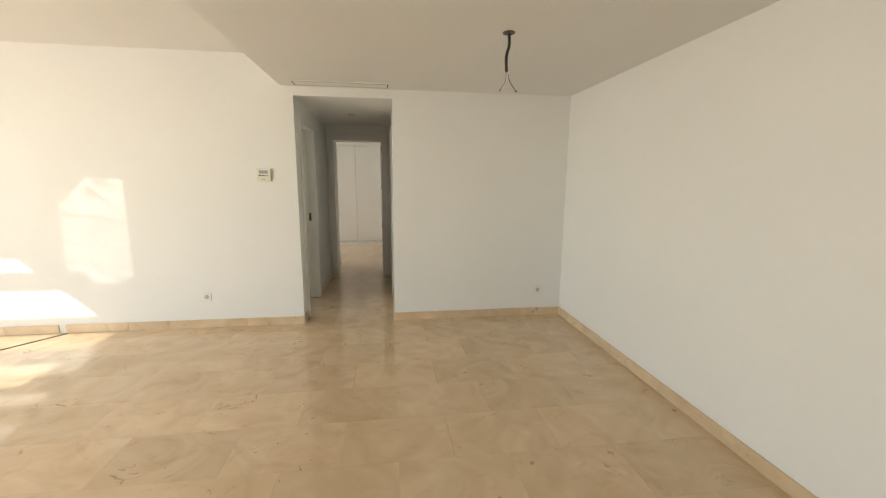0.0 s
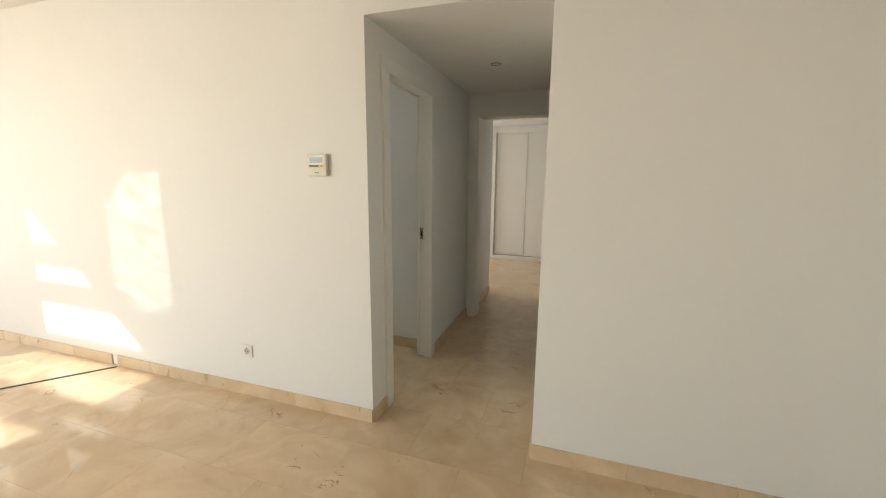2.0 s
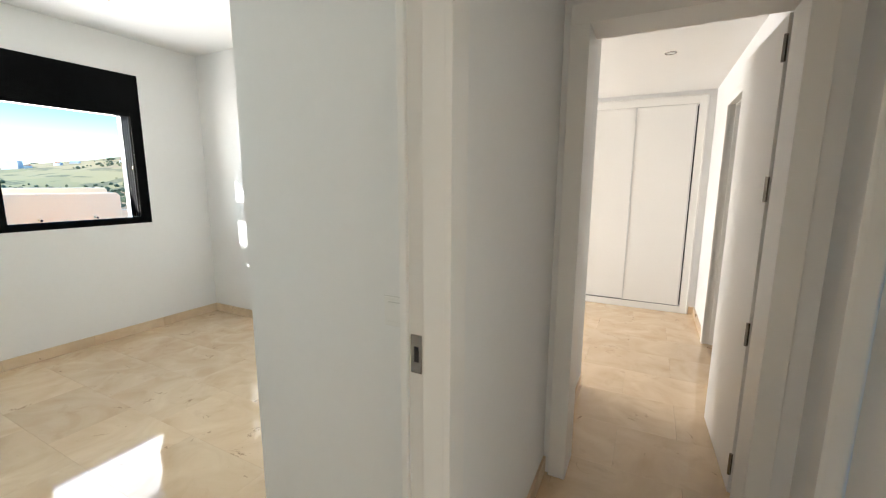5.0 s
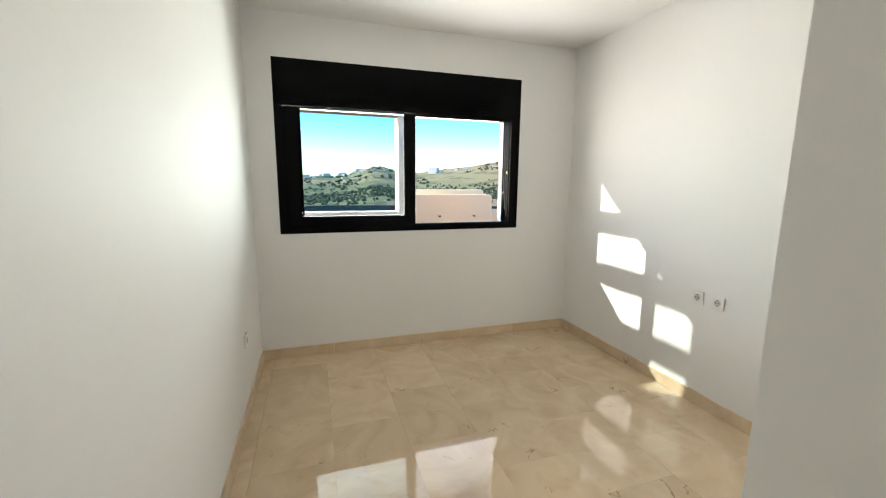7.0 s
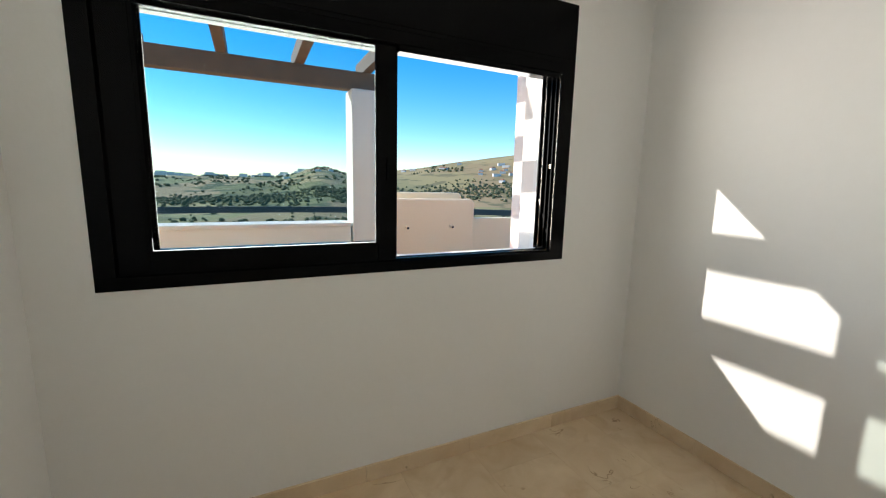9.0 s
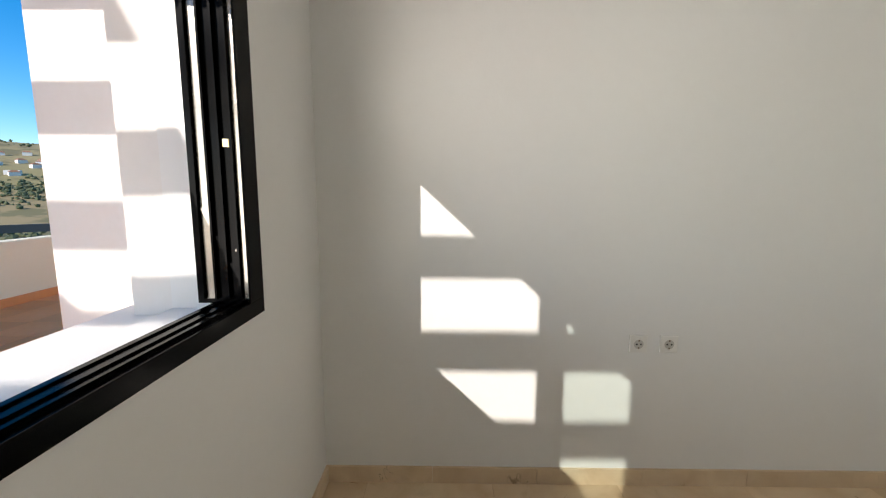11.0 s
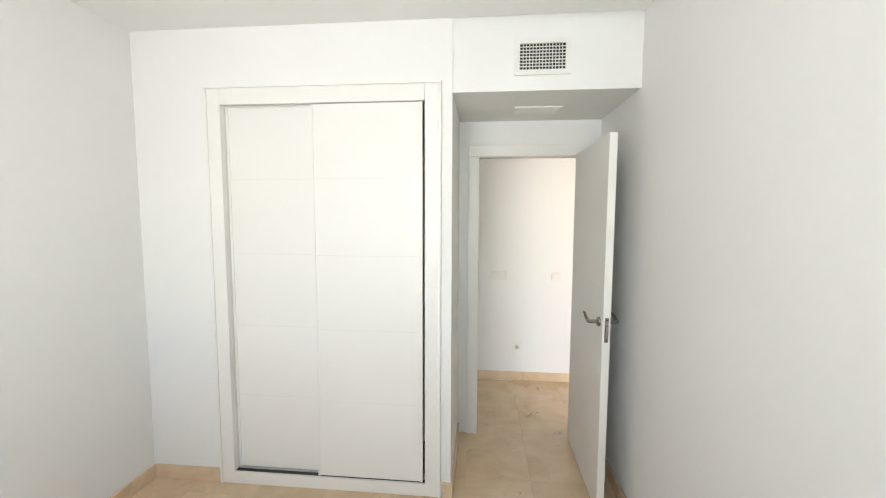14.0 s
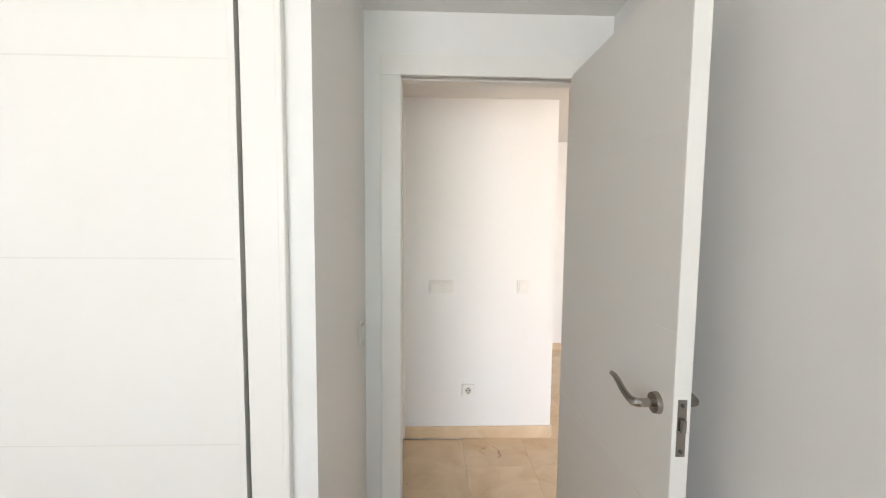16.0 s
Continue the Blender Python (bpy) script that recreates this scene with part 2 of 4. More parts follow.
def rod(bm, a, b, r, r2=None, sides=16):
    """Adds a round bar from a to b."""
    a, b = Vector(a), Vector(b)
    d = b - a
    m = Matrix.Translation((a + b) / 2) @ d.to_track_quat("Z", "Y").to_matrix().to_4x4()
    bmesh.ops.create_cone(bm, cap_ends=True, segments=sides, radius1=r, radius2=r if r2 is None else r2, depth=d.length, matrix=m)
    return bm


def rods(*rows, sides=16):
    bm = bmesh.new()
    for a, b, r in rows:
        rod(bm, a, b, r, sides=sides)
    return bm


def part(name, bm, mat, parent=None, label="", smooth=False):
    mesh = bpy.data.meshes.new(name)
    bmesh.ops.recalc_face_normals(bm, faces=bm.faces)
    bm.to_mesh(mesh)
    bm.free()
    mesh.materials.append(mat)
    if smooth:
        for f in mesh.polygons:
            f.use_smooth = True
        mesh.set_sharp_from_angle(angle=radians(40))
    ob = new(name, mesh)
    if parent:
        ob.parent = parent
    if label:
        ob["label"] = label
    return ob


def thing(name, x, y, z, label, category, group="", rz=0.0, kind=""):
    ob = new(name)
    ob.empty_display_size = 0.1
    ob.matrix_world = pose(x, y, z, 0, 0, rz)
    return tagged(ob, label, category, group, kind)


def structure(name, bm, mat, label="", category=""):
    return tagged(part(name, bm, mat), label, category, kind="structure")


def tube(name, points, r, mat, parent=None, label=""):
    """A bent round wire or bar through points, as a mesh."""
    bm = bmesh.new()
    pts = [Vector(p) for p in points]
    rings = []
    up = Vector((0.13, 0.31, 0.94)).normalized()
    for i, p in enumerate(pts):
        d = (pts[min(i + 1, len(pts) - 1)] - pts[max(i - 1, 0)]).normalized()
        s = d.cross(up).normalized()
        w = s.cross(d)
        rr = r[i] if isinstance(r, (list, tuple)) else r
        rings.append([bm.verts.new(p + rr * (math.cos(k * math.pi / 4) * s + math.sin(k * math.pi / 4) * w)) for k in range(8)])
    for a, b in zip(rings, rings[1:]):
        for k in range(8):
            bm.faces.new((a[k], a[(k + 1) % 8], b[(k + 1) % 8], b[k]))
    bm.faces.new(rings[0][::-1])
    bm.faces.new(rings[-1])
    return part(name, bm, mat, parent, label, smooth=True)


def arc(points, steps=6):
    """A smooth line through the points (Catmull-Rom)."""
    p = [Vector(q) for q in points]
    p = [2 * p[0] - p[1]] + p + [2 * p[-1] - p[-2]]
    out = []
    for i in range(1, len(p) - 2):
        for k in range(steps):
            t = k / steps
            out.append(0.5 * (2 * p[i] + (p[i + 1] - p[i - 1]) * t + (2 * p[i - 1] - 5 * p[i] + 4 * p[i + 1] - p[i + 2]) * t * t
                              + (3 * p[i] - p[i - 1] - 3 * p[i + 1] + p[i + 2]) * t ** 3))
    return out + [p[-2]]


# ---- plan, in metres ----
CW = 0.923            # corridor width
CH = 2.235            # corridor ceiling
LH, HH = 2.32, 2.59   # living room: lower and raised ceiling
BH = 2.63             # bedroom ceiling
LR = 2.74             # living room's side wall
BX, BO = -3.80, -4.08  # bedroom outer wall, inside and outside face
BY0, BY1 = 0.115, 2.90
WX = -0.785           # wardrobe front
RY = 1.077             # side of the recess before the bedroom door
SOFFIT = 2.257
DY0, DY1, DH = 0.247, 0.935, 2.016   # bedroom door, clear opening
EY0, EY1 = 2.02, 2.25  # wall at the corridor's end
EX0, EX1 = 0.105, 0.782
FX, FW = 0.885, 5.18  # far room: side wall, wardrobe front
FC = 2.33
LB = -6.2             # living room's rear wall
GX = -2.19            # living room's glass front
TOP = 2.80

structure("wall_living_bedroom", boxes((BO, 0, 0, BY0, -0.02, TOP)), WALL, "white painted wall between living room and bedroom", "wall")
structure("wall_living_corridor", boxes((CW, LR + 0.15, 0, 0.10, -0.02, TOP)), WALL, "white painted wall beside the corridor mouth", "wall")
structure("wall_living_side", boxes((LR, LR + 0.15, LB, 0, -0.02, TOP)), WALL, "plain white painted side wall", "wall")
structure("wall_living_rear", boxes((GX - 0.2, LR + 0.15, LB - 0.15, LB, -0.02, TOP)), WALL, "white painted rear wall of the living room", "wall")
structure("wall_corridor_left", boxes((-0.09, 0, BY0, DY0 - 0.03, -0.02, TOP), (-0.09, 0, DY1 + 0.03, EY0, -0.02, TOP), (-0.09, 0, DY0 - 0.03, DY1 + 0.03, DH + 0.03, TOP)),
          WALL, "white corridor wall with the bedroom door", "wall")
structure("wall_corridor_right", boxes((CW, CW + 0.1, 0.10, 1.03, -0.02, TOP), (CW, CW + 0.1, 1.80, EY0, -0.02, TOP), (CW, CW + 0.1, 1.03, 1.80, DH + 0.03, TOP)),
          WALL, "white corridor wall with a closed door", "wall")
structure("wall_corridor_end", boxes((-0.09, EX0 - 0.03, EY0, EY1, -0.02, TOP), (EX1 + 0.03, CW + 0.1, EY0, EY1, -0.02, TOP), (EX0 - 0.03, EX1 + 0.03, EY0, EY1, DH + 0.03, TOP)),
          WALL, "white wall with a doorway at the corridor's end", "wall")
structure("corridor_lintel", boxes((0, CW, 0, 0.10, CH, TOP)), WALL, "white plaster beam over the corridor mouth", "wall")
structure("wall_bedroom_side", boxes((BO, -0.09, BY1, BY1 + 0.1, -0.02, TOP)), WALL, "white bedroom wall with sun patches and two sockets", "wall")
WY0, WY1, WZ0, WZ1 = 0.299, 2.343, 1.016, 2.320     # bedroom window
structure("wall_bedroom_window", boxes((BO, BX, BY0, WY0 + 0.01, -0.02, TOP), (BO, BX, WY1 - 0.01, BY1, -0.02, TOP), (BO, BX, WY0 + 0.01, WY1 - 0.01, -0.02, WZ0 + 0.01),
          (BO, BX, WY0 + 0.01, WY1 - 0.01, WZ1 - 0.01, TOP)), WALL, "white outer wall with a black sliding window", "wall")
WDY0, WDY1, WDZ1 = 1.223, 2.372, 2.214   # wardrobe opening
structure("wall_wardrobe", boxes((WX, WX + 0.08, RY + 0.08, WDY0 - 0.01, -0.02, TOP), (WX, WX + 0.08, WDY1 + 0.01, BY1, -0.02, TOP), (WX, WX + 0.08, WDY0 - 0.01, WDY1 + 0.01, WDZ1 + 0.01, TOP)),
          WALL, "white wall round the built-in wardrobe", "wall")
structure("wall_recess", boxes((WX, -0.09, RY, RY + 0.08, -0.02, TOP)), WALL, "white side wall of the entrance recess", "wall")
structure("fascia_recess", boxes((WX + 0.014, WX + 0.08, BY0, RY, SOFFIT, TOP)), WALL, "white plaster fascia with an air grille", "wall")
structure("ceiling_recess", boxes((WX + 0.08, -0.09, BY0, RY, SOFFIT, SOFFIT + 0.05)), CEIL, "white dropped ceiling over the bedroom door", "ceiling")
structure("ceiling_bedroom", boxes((BX, WX, BY0, BY1, BH, BH + 0.1)), CEIL, "white painted bedroom ceiling", "ceiling")
structure("ceiling_corridor", boxes((0, CW, 0.10, EY0, CH, CH + 0.08)), CEIL, "white painted corridor ceiling", "ceiling")
structure("ceiling_living_low", boxes((-0.11, LR, LB, 0, LH, TOP)), CEIL, "white dropped living room ceiling", "ceiling")
structure("ceiling_living_raised", boxes((GX - 0.2, -0.11, LB, 0, HH, TOP)), CEIL, "white raised living room ceiling", "ceiling")
# far room
structure("wall_far_side", boxes((FX, FX + 0.12, EY1, 3.50, -0.02, TOP), (FX, FX + 0.12, 4.30, FW + 0.7, -0.02, TOP), (FX, FX + 0.12, 3.50, 4.30, DH + 0.03, TOP)), WALL, "white far bedroom wall with an open doorway", "wall")
structure("wall_far_nib", boxes((-0.09, 0.03, EY1, 3.0, -0.02, TOP)), WALL, "short white wall beside the far doorway", "wall")
structure("wall_far_wardrobe", boxes((BO, -0.39, FW, FW + 0.1, -0.02, TOP), (0.757, FX, FW, FW + 0.1, -0.02, TOP), (-0.39, 0.757, FW, FW + 0.1, 2.215, TOP)), WALL, "white wall round the far wardrobe", "wall")
structure("wall_far_window", boxes((BO, BX, BY1 + 0.1, 3.3, -0.02, TOP), (BO, BX, 4.9, FW, -0.02, TOP), (BO, BX, 3.3, 4.9, -0.02, 0.3), (BO, BX, 3.3, 4.9, 2.2, TOP)), WALL, "white outer wall of the far bedroom", "wall")
structure("ceiling_far", boxes((BX, FX, BY1 + 0.1, FW, FC, FC + 0.1), (0.03, FX, EY1, BY1 + 0.1, FC, FC + 0.1)), CEIL, "white far bedroom ceiling", "ceiling")
structure("wall_bathroom", boxes((FX + 0.12, 2.4, 3.3, 3.4, -0.02, TOP), (FX + 0.12, 2.4, 4.4, 4.5, -0.02, TOP), (2.3, 2.4, 3.4, 4.4, -0.02, TOP)), WALL, "bathroom walls behind the far doorway", "wall")
structure("ceiling_bathroom", boxes((FX + 0.12, 2.3, 3.4, 4.4, 2.3, 2.4)), CEIL, "bathroom ceiling", "ceiling")
structure("roof_slab", boxes((-4.30, 2.9, 0, 6.0, TOP, TOP + 0.25), (GX - 0.2, 2.9, LB - 0.15, 0, TOP, TOP + 0.25)), RENDERWALL, "flat roof slab over the apartment", "roof")
structure("wall_wardrobe_back", boxes((-0.12, -0.09, RY + 0.08, BY1, -0.02, TOP), (BO, 1.1, FW + 0.7, FW + 0.8, -0.02, TOP)), WALL, "plain walls behind the wardrobes", "wall")


# ---- doors ----
# darker copy of the lacquer, painted in for the shade in wardrobe grooves
GROOVE_SHADE = material("groove_shade_lacquer", (0.75, 0.725, 0.68), 0.5)

def casing(name, axis, a0, a1, c, side, height, width=0.078, depth=0.018):
    """Flat moulded architrave round an opening from a0 to a1, on the wall face at c; side is the way it stands proud."""
    ob = thing(name, 0, 0, 0, "white lacquered door casing on the wall", "door casing")
    ob["kind"] = "structure"
    d0, d1 = sorted((c, c + side * depth))
    rows = [("casing_upright", a0 - width, a0, 0, height), ("casing_upright", a1, a1 + width, 0, height), ("casing_head", a0 - width, a1 + width, height, height + width)]
    for nm, b0, b1, z0, z1 in rows:
        r = (d0, d1, b0, b1, z0, z1) if axis == "y" else (b0, b1, d0, d1, z0, z1)
        part(nm, boxes(r, bevel=0.003), LACQUER, ob)
    return ob


def lining(name, axis, a0, a1, c0, c1, height, s0, s1):
    """The frame inside an opening: jambs and a head, with a stop bead from s0 to s1 that the leaf shuts against."""
    ob = thing(name, 0, 0, 0, "white lacquered door frame", "door frame")
    ob["kind"] = "structure"
    e = 0.012
    rows = [("jamb", a0 - 0.03, a0 - e, 0, height + e, c0, c1), ("jamb", a1 + e, a1 + 0.03, 0, height + e, c0, c1), ("head", a0 - 0.03, a1 + 0.03, height + e, height + 0.03, c0, c1),
            ("stop_bead", a0 - e, a0, 0, height, s0, s1), ("stop_bead", a1, a1 + e, 0, height, s0, s1), ("stop_bead", a0 - e, a1 + e, height, height + e, s0, s1)]
    for nm, b0, b1, z0, z1, d0, d1 in rows:
        r = (d0, d1, b0, b1, z0, z1) if axis == "y" else (b0, b1, d0, d1, z0, z1)
        part(nm, boxes(r, bevel=0.0015), LACQUER, ob)
    return ob


def lever(parent, x, y, z, side, toward):
    """A round rose and a curved steel lever, on the face whose outside is side (-1 or 1 along y), pointing to toward (-1 or 1 along x)."""
    rose = part("rose", rod(bmesh.new(), (x, y, z), (x, y + side * 0.011, z), 0.026, 0.024, 28), STEEL, parent, "round brushed steel rose", smooth=True)
    pts = arc([(x, y + side * 0.008, z), (x, y + side * 0.045, z), (x + toward * 0.016, y + side * 0.056, z + 0.001), (x + toward * 0.055, y + side * 0.056, z + 0.009),
               (x + toward * 0.095, y + side * 0.054, z + 0.022), (x + toward * 0.128, y + side * 0.052, z + 0.022)], 5)
    radii = [0.0105] * 9 + [0.0095 - 0.0002 * k for k in range(len(pts) - 9)]
    tube("lever", pts, radii, STEEL, parent, "curved brushed steel lever")


def door_leaf(name, label, hinge, angle, width, groove=True, thick=0.04, height=2.025, inner_lever=True):
    """A lacquered leaf that runs from its hinge along local -x; its faces at y 0 and thick."""
    ob = thing(name, *hinge, label, "door", rz=angle)
    bm = boxes((-width, 0, 0, thick, 0.008, height), bevel=0.0025)
    part("leaf", bm, LACQUER, ob)
    zc = 1.045
    lever(ob, -width + 0.062, thick, zc, 1, 1)
    if inner_lever:
        lever(ob, -width + 0.062, 0, zc, -1, 1)
    part("lock_plate", boxes((-width - 0.0025, -width + 0.001, thick / 2 - 0.010, thick / 2 + 0.010, zc - 0.095, zc + 0.035), bevel=0.001), STEEL, ob, "brushed steel lock plate")
    part("latch_bolt", boxes((-width - 0.011, -width, thick / 2 - 0.006, thick / 2 + 0.006, zc - 0.036, zc - 0.008), bevel=0.002), STEEL, ob)
    part("plate_screw", rods(((-width - 0.003, thick / 2, zc + 0.022), (-width - 0.0045, thick / 2, zc + 0.022), 0.004)), GREYDARK, ob)
    part("plate_screw", rods(((-width - 0.003, thick / 2, zc - 0.083), (-width - 0.0045, thick / 2, zc - 0.083), 0.004)), GREYDARK, ob)
    for hz in () if not inner_lever else (0.25, 1.05, 1.80):
        part("hinge", rods(((0.004, -0.004, hz - 0.04), (0.004, -0.004, hz + 0.04), 0.0065)), STEEL, ob, "steel hinge knuckle", smooth=True)
    if groove:
        for gz in (0.325, 0.775, 1.225, 1.675):
            part("groove", boxes((-width + 0.002, -0.002, thick - 0.001, thick + 0.0010, gz - 0.002, gz + 0.002)), LACQUER, ob)
    return ob


casing("door_casing_corridor", "y", DY0, DY1, 0.0, 1, DH)
casing("door_casing_bedroom", "y", DY0, DY1, -0.09, -1, DH)
lining("door_frame_bedroom", "y", DY0, DY1, -0.092, 0.002, DH, -0.048, 0.002)
strike = thing("strike_plate", -0.070, DY1 + 0.0115, 1.01, "worn steel strike plate on the door frame", "strike plate")
part("plate", boxes((-0.015, 0.012, -0.002, 0.001, -0.045, 0.045), bevel=0.0008), STEEL, strike)
part("keeper_hole", boxes((-0.006, 0.005, -0.003, 0.0, -0.018, 0.018)), DARK, strike)
door_leaf("bedroom_door", "white lacquered door standing open against the wall", (-0.096, DY0 - 0.008, 0), -0.4, 0.75)

casing("door_casing_end", "x", EX0, EX1, EY0, -1, DH)
lining("door_frame_end", "x", EX0, EX1, EY0 - 0.002, EY1 + 0.002, DH, EY0 - 0.002, EY1 - 0.044)
door_leaf("far_door", "white lacquered far bedroom door standing open", (EX1 - 0.002, EY1 + 0.006, 0), -88, 0.66, groove=False, inner_lever=False)
for hz in (0.15, 0.76, 1.37, 1.90):
    hinge = part("hinge", rods(((EX1 - 0.004, EY1 + 0.004, hz - 0.05), (EX1 - 0.004, EY1 + 0.004, hz + 0.05), 0.0075)), STEEL, bpy.data.objects["door_frame_end"], "steel hinge knuckle", smooth=True)
    part("hinge_plate", boxes((EX1 + 0.0095, EX1 + 0.0125, EY1 - 0.040, EY1 - 0.002, hz - 0.05, hz + 0.05), bevel=0.0008), STEEL, hinge)
casing("door_casing_side", "y", 1.06, 1.77, CW, -1, DH)
lining("door_frame_side", "y", 1.06, 1.77, CW - 0.002, CW + 0.102, DH, CW - 0.002, CW + 0.046)
side_door = thing("closed_side_door", CW + 0.05, 1.06, 0, "closed white lacquered corridor door", "door")
part("leaf", boxes((0, 0.04, 0.002, 0.708, 0.008, 2.012), bevel=0.002), LACQUER, side_door)
casing("door_casing_far", "y", 3.53, 4.27, FX, -1, DH)
lining("door_frame_far", "y", 3.53, 4.27, FX - 0.002, FX + 0.122, DH, FX + 0.04, FX + 0.122)


# ---- wardrobes ----
def wardrobe(name, label, m, width, height, frame_w, grooves=(0.53, 0.955, 1.38, 1.807), profile=None, overlap=0.038):
    """Built-in wardrobe seen from its front: x along the front, y into the wall, z up; two sliding doors with three grooves each."""
    ob = thing(name, 0, 0, 0, label, "wardrobe")
    ob.matrix_world = m
    fw = frame_w
    part("frame_upright", boxes((-fw, 0.0, -0.016, 0.012, 0, height + fw), bevel=0.003), LACQUER, ob)
    part("frame_upright", boxes((width, width + fw, -0.016, 0.012, 0, height + fw), bevel=0.003), LACQUER, ob)
    part("frame_head", boxes((0.0, width, -0.016, 0.012, height, height + fw), bevel=0.003), LACQUER, ob)
    part("plinth", boxes((0.0, width, -0.016, 0.012, 0, 0.072), bevel=0.003), LACQUER, ob)
    part("lower_track", boxes((0, width, 0.012, 0.075, 0.0, 0.074), (0, width, 0.022, 0.026, 0.074, 0.082), (0, width, 0.060, 0.064, 0.074, 0.082)), ALUMINIUM, ob, "aluminium sliding track")
    # black strip drawn in for the shade between doors and plinth
    part("painted_bottom_gap", boxes((0.001, width - 0.001, -0.003, 0.030, 0.0722, 0.0750)), RUBBER_AND_GAP, ob, "black strip painted as the shaded gap under the sliding doors")
    part("upper_track", boxes((0, width, 0.0195, 0.0295, height - 0.006, height)), LACQUER, ob)
    part("side_lining", boxes((-0.008, 0.0, 0.012, 0.6, 0, height)), LACQUER, ob)
    # this lining is coloured dark to draw the shaded gap beside the door
    part("side_lining", boxes((width, width + 0.008, 0.012, 0.6, 0, height)), DARK, ob, "lining painted dark for the shade in the gap")
    part("carcass_back", boxes((0, width, 0.55, 0.565, 0, height)), LACQUER, ob)
    for nm, x0, x1, z0, z1 in (("architrave_upright", -fw - 0.002, -fw + 0.014, 0, height + fw), ("architrave_upright", width + fw - 0.014, width + fw + 0.002, 0, height + fw),
                               ("architrave_head", -fw - 0.002, width + fw + 0.002, height + fw, height + fw + 0.014)):
        part(nm, boxes((x0, x1, -0.024, 0.0, z0, z1), bevel=0.004), LACQUER, ob, "raised outer moulding")
    half = width / 2 + overlap
    for nm, x0, y0 in (("sliding_door", 0.006, 0.036), ("sliding_door", width - half - 0.017, -0.004)):
        d = part(nm, boxes((x0, x0 + half, y0, y0 + 0.019, 0.0795, height - 0.004), bevel=0.0015), LACQUER, ob, "white lacquered sliding door")
        for gz in grooves:
            # a thin raised line, its shade given by the darker colour
            part("groove", boxes((x0 + 0.02, x0 + half - 0.012, y0 - 0.0008, y0 + 0.001, gz - 0.0016, gz + 0.0016)), GROOVE_SHADE, d)
        part("edge_profile", boxes((x0 - 0.004, x0 + 0.010, y0 - 0.005, y0 + 0.022, 0.0785, height - 0.003), bevel=0.001), profile or LACQUER, d)
        part("edge_profile", boxes((x0 + half - 0.010, x0 + half + 0.004, y0 - 0.005, y0 + 0.022, 0.0785, height - 0.003), bevel=0.001), profile or LACQUER, d)
    return ob


wardrobe("built_in_wardrobe", "white built-in wardrobe with two grooved sliding doors", pose(WX, WDY1, 0, 0, 0, -90), WDY1 - WDY0, WDZ1, 0.088)
wardrobe("far_wardrobe", "white built-in wardrobe in the far bedroom", pose(-0.375, FW, 0), 1.117, 2.200, 0.075, (), ALUMINIUM, 0.0)

# ---- bedroom window ----
win = thing("bedroom_window", BX, 0, 0, "black aluminium sliding window, one half slid open", "window")
win["kind"] = "structure"
XF, XB = 0.004, -0.112   # frame from inside face to outside face, from the wall
fr = 0.062
part("shutter_box", boxes((XB + 0.01, XF, WY0, WY1, 2.035, WZ1), bevel=0.003), BLACK, win, "black roller shutter box")
part("box_lid", boxes((XF, XF + 0.004, WY0 + 0.012, WY1 - 0.012, 2.055, WZ1 - 0.012), bevel=0.0015), BLACK, win)
part("frame_head", boxes((-0.150, XF, WY0, WY1, 1.985, 2.035), bevel=0.002), BLACK, win)
part("frame_head", boxes((-0.060, XF - 0.002, 1.386, WY1 - 0.086, 1.957, 1.9848), bevel=0.002), BLACK, win, "deeper head over the open half")
part("frame_sill", boxes((XB, XF, WY0, WY1, WZ0, WZ0 + 0.047), bevel=0.002), BLACK, win)
part("frame_jamb", boxes((-0.150, XF, WY0, WY0 + fr, WZ0 + 0.047, 1.985), bevel=0.002), BLACK, win)
part("frame_jamb", boxes((-0.150, XF, WY1 - 0.085, WY1, WZ0 + 0.047, 1.985), bevel=0.002), BLACK, win)
for xr in (-0.018, -0.053, -0.089):
    part("track_rib", boxes((xr - 0.003, xr + 0.003, WY0 + fr, WY1 - fr, WZ0 + 0.047, WZ0 + (0.056 if xr > -0.03 else 0.052))), BLACK, win)
    part("track_rib", boxes((xr - 0.003, xr + 0.003, WY1 - 0.085 - 0.014, WY1 - 0.085, WZ0 + fr, 1.985)), BLACK, win)
part("track_rib", boxes((-0.129, -0.123, WY1 - 0.099, WY1 - 0.085, WZ0 + fr, 1.985)), BLACK, win)
part("track_liner", boxes((-0.121, -0.094, WY1 - 0.085 - 0.002, WY1 - 0.085 + 0.001, WZ0 + fr, 1.985)), STEEL, win, "pale aluminium track")
part("latch_keeper", boxes((-0.044, -0.026, WY1 - 0.085 - 0.008, WY1 - 0.085 - 0.001, 1.508, 1.530), bevel=0.001), BRASS, win, "brass latch keeper")
part("frame_screw", rods(((XF - 0.03, WY1 - 0.085, 1.22), (XF - 0.03, WY1 - 0.085 - 0.003, 1.22), 0.004)), STEEL, win)


